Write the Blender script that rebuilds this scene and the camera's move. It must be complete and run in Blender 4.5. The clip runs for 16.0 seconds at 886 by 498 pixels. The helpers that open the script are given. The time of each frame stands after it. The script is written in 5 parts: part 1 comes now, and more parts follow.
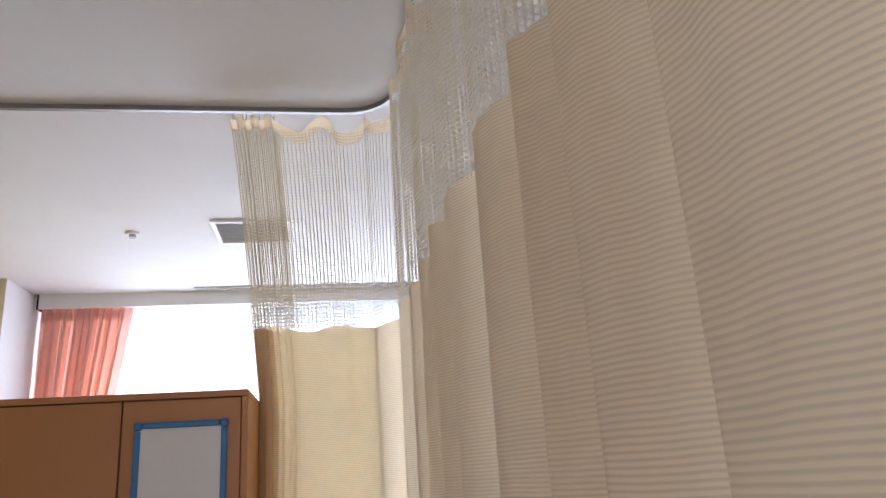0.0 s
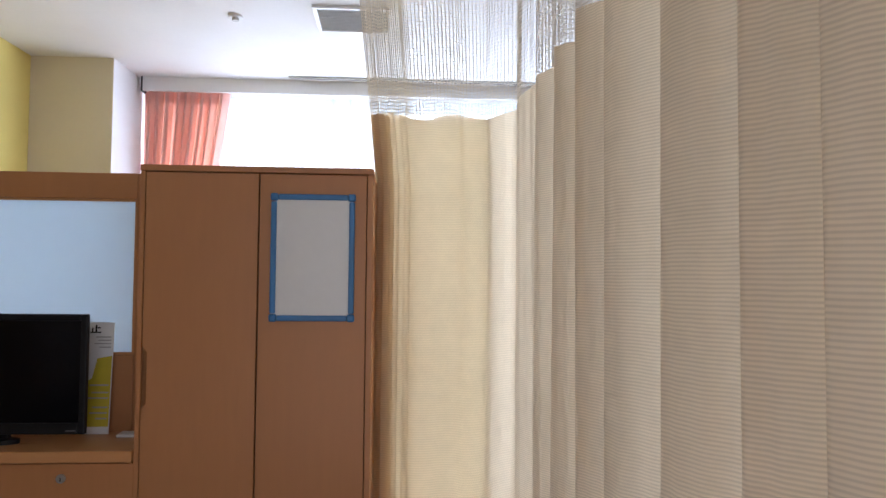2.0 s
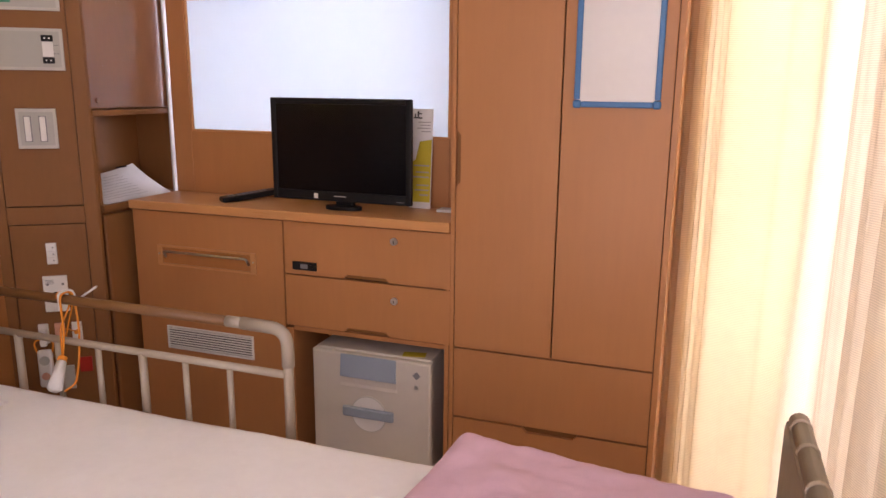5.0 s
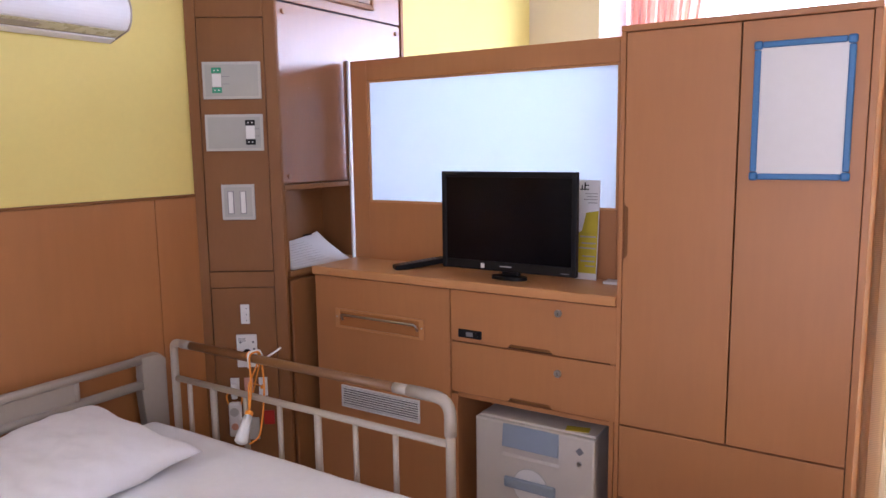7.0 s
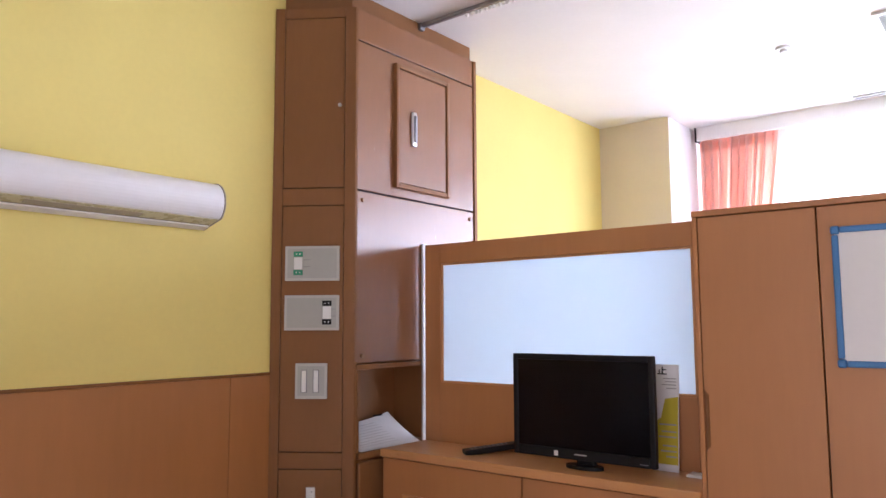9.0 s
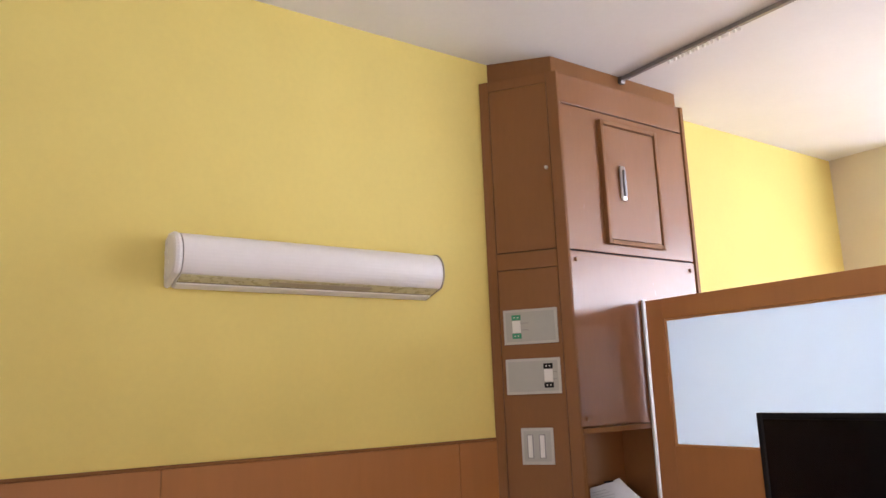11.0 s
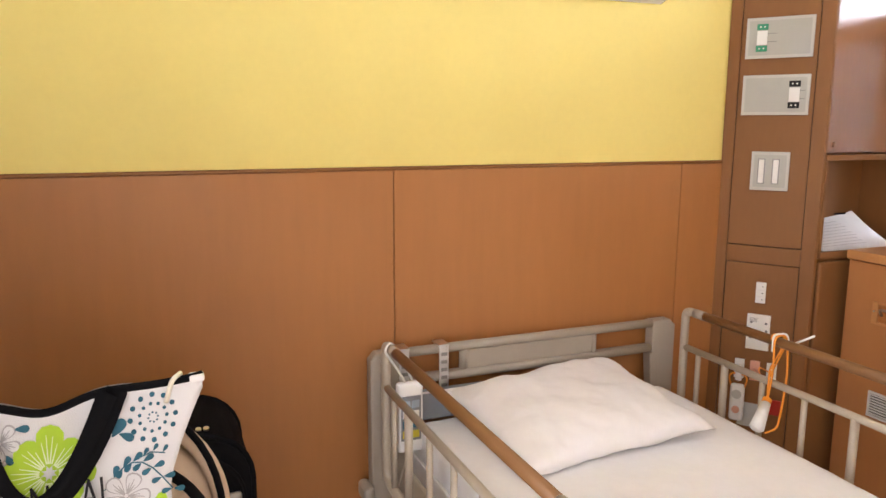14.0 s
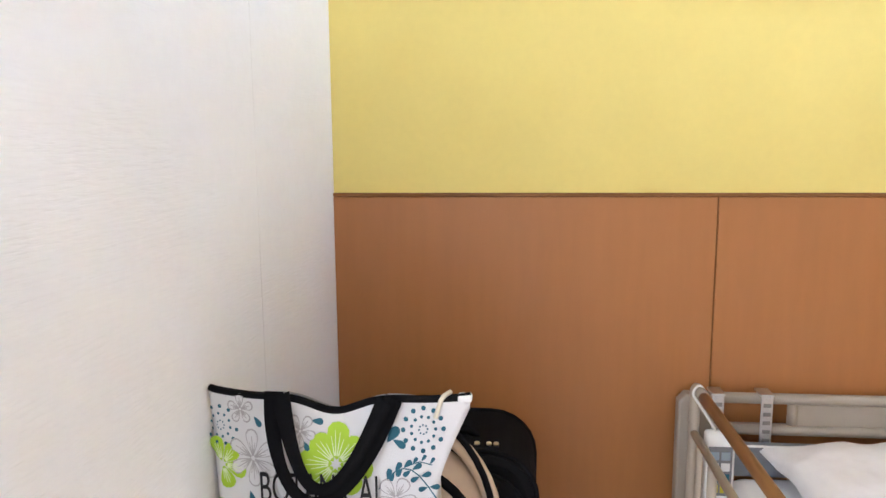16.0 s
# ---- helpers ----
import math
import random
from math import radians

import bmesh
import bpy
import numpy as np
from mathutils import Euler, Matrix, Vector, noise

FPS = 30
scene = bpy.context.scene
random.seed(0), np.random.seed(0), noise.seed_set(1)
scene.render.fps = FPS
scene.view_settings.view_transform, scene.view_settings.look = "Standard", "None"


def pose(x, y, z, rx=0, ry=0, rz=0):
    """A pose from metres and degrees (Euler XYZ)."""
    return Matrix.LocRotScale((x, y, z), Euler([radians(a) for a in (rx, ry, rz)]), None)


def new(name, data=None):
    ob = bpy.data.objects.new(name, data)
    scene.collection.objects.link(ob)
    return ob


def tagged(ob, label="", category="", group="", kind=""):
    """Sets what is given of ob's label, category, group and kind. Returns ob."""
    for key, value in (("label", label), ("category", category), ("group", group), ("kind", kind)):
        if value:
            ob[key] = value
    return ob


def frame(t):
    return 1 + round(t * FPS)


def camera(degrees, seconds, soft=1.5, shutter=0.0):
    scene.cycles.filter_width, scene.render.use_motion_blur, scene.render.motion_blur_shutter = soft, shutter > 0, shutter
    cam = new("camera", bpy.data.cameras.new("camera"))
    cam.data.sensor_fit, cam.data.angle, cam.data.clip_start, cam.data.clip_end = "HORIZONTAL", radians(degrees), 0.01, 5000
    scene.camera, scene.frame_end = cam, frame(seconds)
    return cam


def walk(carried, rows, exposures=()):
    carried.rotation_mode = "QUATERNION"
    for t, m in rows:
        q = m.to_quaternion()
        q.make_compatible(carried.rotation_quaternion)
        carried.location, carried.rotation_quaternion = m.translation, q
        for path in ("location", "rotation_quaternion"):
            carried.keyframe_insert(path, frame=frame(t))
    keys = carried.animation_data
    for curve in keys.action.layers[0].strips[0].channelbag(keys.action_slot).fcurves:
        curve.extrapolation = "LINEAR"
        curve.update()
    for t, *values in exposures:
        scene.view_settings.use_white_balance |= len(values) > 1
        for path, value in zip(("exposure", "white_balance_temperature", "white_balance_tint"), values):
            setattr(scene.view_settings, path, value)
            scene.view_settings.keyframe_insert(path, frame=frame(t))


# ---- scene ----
cam = camera(62.30, 16.0)


def eye(x, y, z, yaw, pitch, roll):
    """A camera pose from its place and its yaw, pitch and roll in degrees."""
    return pose(x, y, z, 0, 0, yaw) @ pose(0, 0, 0, 90 + pitch) @ pose(0, 0, 0, 0, 0, roll)


EXPOSURES = [(0.0, -0.92, 6000, 20), (1.5, -0.90, 5800, 17), (2.5, -0.57, 5700, 19), (3.5, -0.14, 5800, 24), (5.0, 0.36, 6650, 36), (7.5, 0.32, 5450, 30), (8.2, 0.20, 5500, 28), (10.5, 0.04, 6500, 27), (11.5, 0.05, 6300, 24), (12.2, 0.28, 5900, 23), (12.6, 0.42, 5950, 27), (13.3, 0.68, 7500, 25), (14.5, 1.06, 5750, 17), (16.0, 1.0, 5700, 15)]
ROWS = [
    (0, eye(2.163, -1.584, 1.452, -9.49, 17.16, -3.69)),
    (0.5, eye(2.107, -1.620, 1.435, -8.71, 14.81, -1.86)),
    (1, eye(2.080, -1.616, 1.430, -6.98, 11.40, -1.11)),
    (1.5, eye(2.054, -1.617, 1.419, -5.45, 7.20, -0.32)),
    (2, eye(2.023, -1.611, 1.401, -3.88, 2.35, 0.54)),
    (2.5, eye(1.988, -1.631, 1.360, -2.99, -2.06, 1.32)),
    (3, eye(1.989, -1.636, 1.354, -0.87, -6.75, 1.77)),
    (3.5, eye(1.986, -1.637, 1.348, 2.22, -9.85, 1.95)),
    (4, eye(2.004, -1.632, 1.339, 6.92, -11.57, 1.71)),
    (4.5, eye(2.033, -1.621, 1.340, 13.06, -12.40, 1.15)),
    (5, eye(2.031, -1.626, 1.339, 19.35, -12.51, 0.57)),
    (5.2, eye(2.039, -1.624, 1.339, 21.81, -12.36, 0.31)),
    (7.3, eye(2.058, -1.632, 1.387, 33.79, -6.30, -0.94)),
    (7.5, eye(2.066, -1.626, 1.390, 34.38, -4.83, -1.02)),
    (8, eye(2.062, -1.619, 1.400, 34.89, -0.82, -1.07)),
    (8.2, eye(2.064, -1.621, 1.401, 35.07, 1.01, -1.00)),
    (10.3, eye(2.065, -1.616, 1.378, 48.67, 10.66, -0.56)),
    (10.5, eye(2.067, -1.617, 1.388, 50.46, 10.89, -1.26)),
    (11, eye(2.044, -1.630, 1.395, 54.85, 10.98, -2.13)),
    (11.5, eye(2.007, -1.657, 1.391, 59.46, 9.51, -2.15)),
    (12, eye(1.986, -1.665, 1.386, 63.37, 6.32, -2.10)),
    (12.5, eye(1.942, -1.673, 1.373, 65.43, 2.11, -2.08)),
    (13, eye(1.899, -1.687, 1.366, 66.41, -2.18, -1.66)),
    (13.5, eye(1.876, -1.708, 1.361, 67.19, -6.46, -0.67)),
    (14, eye(1.866, -1.726, 1.348, 67.83, -9.80, 0.22)),
    (14.5, eye(1.833, -1.745, 1.338, 70.34, -11.67, 0.59)),
    (15, eye(1.828, -1.704, 1.351, 78.56, -12.03, 0.20)),
    (15.5, eye(1.836, -1.644, 1.366, 88.20, -10.82, 0.20)),
    (16, eye(1.846, -1.602, 1.369, 95.74, -8.61, -0.43)),
]
walk(cam, ROWS, EXPOSURES)

# ---- light ----
world = bpy.data.worlds.new("sky")
scene.world = world
world.use_nodes = True
wn = world.node_tree.nodes
sky = wn.new("ShaderNodeTexSky")
sky.sky_type, sky.sun_disc = "NISHITA", False
sky.sun_elevation, sky.sun_rotation = radians(40), radians(150)
world.node_tree.links.new(sky.outputs[0], wn["Background"].inputs[0])
wn["Background"].inputs[1].default_value = 0.10


def area_lamp(name, m, sx, sy, watts, colour):
    data = bpy.data.lights.new(name, "AREA")
    data.shape, data.size, data.size_y, data.energy, data.color = "RECTANGLE", sx, sy, watts, colour
    ob = new(name, data)
    ob.matrix_world = m
    return tagged(ob, kind="structure")


# daylight that enters by the long north window, just outside its pane
area_lamp("window_daylight", pose(2.815, 3.46, 1.70, -90, 0, 0), 4.25, 1.5, 405, (0.86, 0.93, 1.0))
# added fill lamp beyond the curtain, in an unseen opening of the east wall
area_lamp("east_fill", pose(5.30, -0.75, 1.25, 0, 90, 0), 2.3, 2.2, 12, (0.95, 0.965, 1.0))
# added fill lamp in an unseen doorway of the south wall, behind the camera
area_lamp("south_fill", pose(1.93, -2.20, 1.10, 90, 0, 0), 0.9, 1.9, 13, (1.0, 0.96, 0.90))


# ---- materials ----
def material(name, colour, rough=0.5, metal=0.0, scale=(8, 8, 8), vary=0.06, fine=0.0, fine_scale=200.0, bump=0.0, coat=0.0, shine=0.5, weave=None):
    """A procedural surface: a base colour that drifts at two scales, with fine relief."""
    m = bpy.data.materials.new(name)
    m.use_nodes = True
    nt, b = m.node_tree, m.node_tree.nodes["Principled BSDF"]
    b.inputs["Metallic"].default_value = metal
    b.inputs["Specular IOR Level"].default_value = shine
    b.inputs["Coat Weight"].default_value = coat
    b.inputs["Coat Roughness"].default_value = 0.15
    tc, mp = nt.nodes.new("ShaderNodeTexCoord"), nt.nodes.new("ShaderNodeMapping")
    mp.inputs["Scale"].default_value = scale
    nt.links.new(tc.outputs["Object"], mp.inputs[0])
    big, small = nt.nodes.new("ShaderNodeTexNoise"), nt.nodes.new("ShaderNodeTexNoise")
    big.inputs["Scale"].default_value, big.inputs["Detail"].default_value = 0.35, 4
    small.inputs["Scale"].default_value, small.inputs["Detail"].default_value = 6.0, 6
    for n in (big, small):
        nt.links.new(mp.outputs[0], n.inputs["Vector"])
    mix = nt.nodes.new("ShaderNodeMix")
    mix.data_type = "FLOAT"
    mix.inputs[0].default_value = 0.32
    nt.links.new(big.outputs[0], mix.inputs[2])
    nt.links.new(small.outputs[0], mix.inputs[3])
    ramp = nt.nodes.new("ShaderNodeValToRGB")
    lo, hi = [c * (1 - vary * 1.6) for c in colour], [min(1, c * (1 + vary * 1.6)) for c in colour]
    ramp.color_ramp.elements[0].position, ramp.color_ramp.elements[1].position = 0.3, 0.7
    ramp.color_ramp.elements[0].color, ramp.color_ramp.elements[1].color = (*lo, 1), (*hi, 1)
    nt.links.new(mix.outputs[0], ramp.inputs[0])
    nt.links.new(ramp.outputs[0], b.inputs["Base Color"])
    rr = nt.nodes.new("ShaderNodeMapRange")
    rr.inputs["To Min"].default_value, rr.inputs["To Max"].default_value = max(0.02, rough - 0.07), min(1, rough + 0.07)
    nt.links.new(small.outputs[0], rr.inputs[0])
    nt.links.new(rr.outputs[0], b.inputs["Roughness"])
    if bump:
        tex = nt.nodes.new("ShaderNodeTexNoise")
        tex.inputs["Scale"].default_value, tex.inputs["Detail"].default_value = fine_scale, 3
        nt.links.new(tc.outputs["Object"], tex.inputs["Vector"])
        if weave:
            lie = nt.nodes.new("ShaderNodeMapping")
            lie.inputs["Scale"].default_value = weave
            nt.links.new(tc.outputs["Object"], lie.inputs[0])
            nt.links.new(lie.outputs[0], tex.inputs["Vector"])
        bp = nt.nodes.new("ShaderNodeBump")
        bp.inputs["Strength"].default_value, bp.inputs["Distance"].default_value = bump, 0.002
        nt.links.new(tex.outputs[0], bp.inputs["Height"])
        nt.links.new(bp.outputs[0], b.inputs["Normal"])
    return m


def cloth(name, colour, through_light, see_through=0.0, stripe=0.0, stripe_scale=38.0, vary=0.05, bump=0.4, passed=(1, 1, 1)):
    """Cloth that lets light through, with a woven stripe across."""
    m = material(name, colour, 0.9, vary=vary, bump=bump, fine_scale=500, scale=(5, 5, 5))
    nt = m.node_tree
    b, out = nt.nodes["Principled BSDF"], nt.nodes["Material Output"]
    b.inputs["Specular IOR Level"].default_value = 0.1
    plain = source = b.inputs["Base Color"].links[0].from_socket
    if stripe:
        tc = nt.nodes.new("ShaderNodeTexCoord")
        noise_n = nt.nodes.new("ShaderNodeTexWave")
        noise_n.bands_direction = "Z"
        noise_n.inputs["Scale"].default_value, noise_n.inputs["Distortion"].default_value = stripe_scale, 1.7
        noise_n.inputs["Detail"].default_value, noise_n.inputs["Detail Scale"].default_value = 2.0, 0.25
        nt.links.new(tc.outputs["Object"], noise_n.inputs["Vector"])
        mr = nt.nodes.new("ShaderNodeMapRange")
        mr.inputs["From Min"].default_value, mr.inputs["From Max"].default_value = 0.08, 0.75
        mr.inputs["To Min"].default_value, mr.inputs["To Max"].default_value = 1.0 - stripe, 1.0
        nt.links.new(noise_n.outputs[1], mr.inputs[0])
        mul = nt.nodes.new("ShaderNodeMix")
        mul.data_type, mul.blend_type = "RGBA", "MULTIPLY"
        mul.inputs[0].default_value = 1.0
        nt.links.new(source, mul.inputs[6])
        nt.links.new(mr.outputs[0], mul.inputs[7])
        source = mul.outputs[2]
        nt.links.new(source, b.inputs["Base Color"])
        bp = nt.nodes.new("ShaderNodeBump")
        bp.inputs["Strength"].default_value, bp.inputs["Distance"].default_value = 0.5, 0.0015
        nt.links.new(noise_n.outputs[1], bp.inputs["Height"])
        nt.links.new(bp.outputs[0], b.inputs["Normal"])
    tr = nt.nodes.new("ShaderNodeBsdfTranslucent")
    warm = nt.nodes.new("ShaderNodeMix")
    warm.data_type, warm.blend_type = "RGBA", "MULTIPLY"
    warm.inputs[0].default_value = 1.0
    warm.inputs[7].default_value = (*passed, 1)
    nt.links.new(plain, warm.inputs[6])
    nt.links.new(warm.outputs[2], tr.inputs[0])
    mix = nt.nodes.new("ShaderNodeMixShader")
    mix.inputs[0].default_value = through_light
    nt.links.new(b.outputs[0], mix.inputs[1])
    nt.links.new(tr.outputs[0], mix.inputs[2])
    last = mix
    if see_through:
        clear, mix2 = nt.nodes.new("ShaderNodeBsdfTransparent"), nt.nodes.new("ShaderNodeMixShader")
        mix2.inputs[0].default_value = see_through
        nt.links.new(mix.outputs[0], mix2.inputs[1])
        nt.links.new(clear.outputs[0], mix2.inputs[2])
        last = mix2
    nt.links.new(last.outputs[0], out.inputs[0])
    return m


WOOD_GRAIN = (9, 9, 1.3)
M = {
    "wood": material("honey_laminate", (0.47, 0.205, 0.072), 0.42, scale=WOOD_GRAIN, vary=0.05, bump=0.05),
    "wood_top": material("worktop_laminate", (0.58, 0.28, 0.105), 0.30, scale=(1.6, 26, 26), vary=0.05),
    "wood_dark": material("column_laminate", (0.250, 0.109, 0.035), 0.5, scale=(14, 14, 3), vary=0.05, bump=0.05, shine=0.25),
    "wood_gloss": material("gloss_laminate", (0.28, 0.124, 0.052), 0.24, scale=(14, 14, 3), vary=0.04, coat=0.3),
    "dado": material("dado_laminate", (0.405, 0.165, 0.047), 0.42, scale=(7, 7, 0.9), vary=0.06, bump=0.05),
    # near-black that stands in for the shade within gaps, slots and holes
    "gap_shade": material("shaded_gap", (0.014, 0.008, 0.005), 0.8),
    "yellow": material("yellow_wallpaper", (0.80, 0.645, 0.19), 0.75, vary=0.025, bump=0.15, fine_scale=260),
    "white_wall": material("white_wallpaper", (0.86, 0.855, 0.85), 0.8, vary=0.02, bump=0.6, fine_scale=260, weave=(0.12, 0.12, 1.0)),
    "beige_wall": material("beige_wallpaper", (0.70, 0.63, 0.47), 0.8, vary=0.02, bump=0.3, fine_scale=220),
    "ceiling": material("ceiling_board", (0.80, 0.79, 0.77), 0.85, vary=0.02, bump=0.1),
    "floor": material("vinyl_floor", (0.50, 0.40, 0.30), 0.35, vary=0.08),
    "steel": material("brushed_steel", (0.62, 0.61, 0.60), 0.3, 1.0, scale=(3, 60, 60)),
    "alu": material("aluminium_rail", (0.34, 0.33, 0.32), 0.45, 1.0),
    "white_plastic": material("white_plastic", (0.80, 0.79, 0.76), 0.4, vary=0.02),
    "grey_plate": material("pale_grey_plastic", (0.52, 0.51, 0.465), 0.45, vary=0.02),
    "plate_inner": material("grey_plate_inset", (0.43, 0.425, 0.385), 0.5, vary=0.03),
    "bed_grey": material("taupe_bed_plastic", (0.40, 0.345, 0.275), 0.45, vary=0.03, bump=0.15),
    "bed_dark": material("olive_bed_paint", (0.20, 0.17, 0.125), 0.4, vary=0.05),
    "rail_paint": material("greige_tube_paint", (0.47, 0.405, 0.315), 0.35, vary=0.03),
    "rail_wood": material("brown_grip", (0.225, 0.106, 0.036), 0.4, scale=(2, 40, 40), vary=0.10),
    "black": material("black_plastic", (0.010, 0.010, 0.011), 0.4, vary=0.1, shine=0.2),
    "screen": material("black_screen", (0.004, 0.004, 0.005), 0.16, vary=0.02, shine=0.25),
    "fridge": material("fridge_enamel", (0.62, 0.57, 0.50), 0.4, vary=0.02),
    "fridge_blue": material("blue_grey_plastic", (0.30, 0.36, 0.43), 0.45, vary=0.03),
    "blue": material("blue_plastic", (0.045, 0.19, 0.43), 0.4, vary=0.05),
    "board": material("whiteboard_enamel", (0.74, 0.73, 0.71), 0.22, vary=0.02),
    "lamp_white": material("lamp_enamel", (0.83, 0.81, 0.79), 0.35, vary=0.02),
    "louvre": material("lamp_louvre", (0.58, 0.53, 0.35), 0.28, vary=0.05),
    "sheet": material("white_sheet", (0.87, 0.865, 0.86), 0.9, vary=0.03, bump=0.3, fine_scale=420),
    "pillow": material("pillowcase", (0.85, 0.83, 0.82), 0.9, vary=0.03, bump=0.35, fine_scale=420),
    "pink": material("pink_blanket", (0.68, 0.46, 0.56), 0.95, vary=0.06, bump=0.5, fine_scale=350),
    "orange": material("orange_cord", (0.85, 0.30, 0.02), 0.5),
    "green": material("green_socket", (0.03, 0.30, 0.16), 0.4),
    "red": material("red_plate", (0.45, 0.02, 0.01), 0.4),
    "salmon": material("salmon_plate", (0.70, 0.36, 0.25), 0.5),
    "paper": material("paper", (0.78, 0.77, 0.75), 0.8, vary=0.03),
    "yellow_paper": material("yellow_print", (0.56, 0.45, 0.02), 0.6),
    "print": material("grey_print", (0.20, 0.20, 0.21), 0.7),
    "tote": material("tote_canvas", (0.68, 0.67, 0.66), 0.8, vary=0.03, bump=0.4, fine_scale=600),
    "lime": material("lime_print", (0.38, 0.58, 0.025), 0.75, vary=0.08),
    "teal": material("teal_print", (0.02, 0.12, 0.17), 0.75, vary=0.1),
    "grey_print": material("petal_grey_print", (0.40, 0.38, 0.37), 0.75, vary=0.08),
    "lime_vein": material("pale_vein_print", (0.72, 0.80, 0.50), 0.75, vary=0.05),
    "webbing": material("black_webbing", (0.008, 0.008, 0.009), 0.9, shine=0.08, vary=0.15, bump=0.6, fine_scale=700),
    "nylon": material("black_nylon", (0.009, 0.009, 0.010), 0.8, shine=0.05, vary=0.15, bump=0.6, fine_scale=900),
    "beige_cloth": material("beige_cloth", (0.62, 0.47, 0.33), 0.9, vary=0.05, bump=0.4, fine_scale=500),
    "cream": material("cream_vinyl", (0.72, 0.66, 0.52), 0.5, vary=0.03),
    "dark_grey": material("mattress_grey", (0.20, 0.21, 0.23), 0.8, vary=0.05),
    "curtain": cloth("cream_curtain", (0.90, 0.785, 0.62), 0.61, stripe=0.42, stripe_scale=62.0, passed=(1.0, 0.94, 0.81)),
    "lining": cloth("pale_curtain_back", (0.87, 0.85, 0.76), 0.76, passed=(1.0, 0.99, 0.93)),
    "net": cloth("cream_net", (0.88, 0.83, 0.72), 0.55),
    "pink_curtain": cloth("salmon_curtain", (0.94, 0.68, 0.60), 0.40, stripe=0.0, passed=(1.0, 0.70, 0.56)),
    "lace": cloth("white_lace", (0.80, 0.84, 0.87), 0.6, see_through=0.22),
    "frost": cloth("frosted_acrylic", (0.645, 0.72, 0.775), 0.86, bump=0.0, vary=0.01),
}


# ---- mesh tools ----
def part(name, bm, mat, parent=None, label="", smooth=False):
    """Links a bmesh, in the place's own metres, as one mesh under a thing or under a part."""
    data = bpy.data.meshes.new(name)
    bm.normal_update()
    bm.to_mesh(data)
    bm.free()
    if smooth:
        data.polygons.foreach_set("use_smooth", [True] * len(data.polygons))
    data.materials.append(M[mat])
    ob = new(name, data)
    if parent is not None:
        ob.parent = parent
        if parent.type == "EMPTY":
            ob.matrix_parent_inverse = Matrix.Translation(-parent.location)
    return tagged(ob, label)


def thing(name, place, label, category, group="", kind=""):
    ob = new(name)
    ob.empty_display_size = 0.05
    ob.location = place
    return tagged(ob, label, category, group, kind)


def structure(name, bm, mat, label="", smooth=False):
    return tagged(part(name, bm, mat, None, label, smooth), kind="structure")


def box(x0, x1, y0, y1, z0, z1, bevel=0.0, seg=2, bm=None):
    own = bm if bm is not None else bmesh.new()
    made = bmesh.ops.create_cube(own, size=1.0, matrix=Matrix.LocRotScale(((x0 + x1) / 2, (y0 + y1) / 2, (z0 + z1) / 2), None, (abs(x1 - x0), abs(y1 - y0), abs(z1 - z0))))
    if bevel:
        edges = list({e for v in made["verts"] for e in v.link_edges})
        bmesh.ops.bevel(own, geom=edges, offset=bevel, segments=seg, profile=0.5, affect="EDGES", clamp_overlap=True)
    return own


def turned(bm, m):
    bmesh.ops.transform(bm, matrix=m, verts=bm.verts)
    return bm


def slab(points, axis, a, b, bevel=0.0, bm=None):
    """A polygon in the two other axes, drawn out along axis from a to b."""
    own = bm if bm is not None else bmesh.new()

    def at(p, w):
        return {"x": (w, p[0], p[1]), "y": (p[0], w, p[1]), "z": (p[0], p[1], w)}[axis]

    lo, hi = [own.verts.new(at(p, a)) for p in points], [own.verts.new(at(p, b)) for p in points]
    n = len(points)
    faces = [own.faces.new(lo), own.faces.new(hi[::-1])] + [own.faces.new((lo[(i + 1) % n], lo[i], hi[i], hi[(i + 1) % n])) for i in range(n)]
    bmesh.ops.recalc_face_normals(own, faces=faces)
    if bevel:
        rim = list(faces[0].edges) + list(faces[1].edges)
        bmesh.ops.bevel(own, geom=rim, offset=bevel, segments=2, profile=0.5, affect="EDGES", clamp_overlap=True)
    return own


def tube(points, r, sides=10, bm=None, closed=False, cap=True):
    """A round bar along a polyline."""
    own = bm if bm is not None else bmesh.new()
    pts = [Vector(p) for p in points]
    n, rings, up = len(pts), [], None
    for i, p in enumerate(pts):
        a, b = pts[i - 1] if (i or closed) else p, pts[(i + 1) % n] if (i < n - 1 or closed) else p
        d = (b - a).normalized()
        if up is None:
            up = d.orthogonal().normalized()
        up = (up - d * up.dot(d)).normalized()
        side = d.cross(up)
        rings.append([own.verts.new(p + r * (math.cos(k * 2 * math.pi / sides) * up + math.sin(k * 2 * math.pi / sides) * side)) for k in range(sides)])
    for i in range(n if closed else n - 1):
        a, b = rings[i], rings[(i + 1) % n]
        for k in range(sides):
            own.faces.new((a[k], a[(k + 1) % sides], b[(k + 1) % sides], b[k]))
    if cap and not closed:
        own.faces.new(rings[0][::-1])
        own.faces.new(rings[-1])
    return own


def rounded(points, radius, seg=5):
    """The polyline with its inner corners rounded."""
    pts = [Vector(p) for p in points]
    out = [pts[0]]
    for a, p, b in zip(pts, pts[1:], pts[2:]):
        r = min(radius, (a - p).length * 0.49, (b - p).length * 0.49)
        s, e = p + (a - p).normalized() * r, p + (b - p).normalized() * r
        for k in range(seg + 1):
            u = k / seg
            out.append(s * (1 - u) ** 2 + p * 2 * u * (1 - u) + e * u * u)
    return out + [pts[-1]]


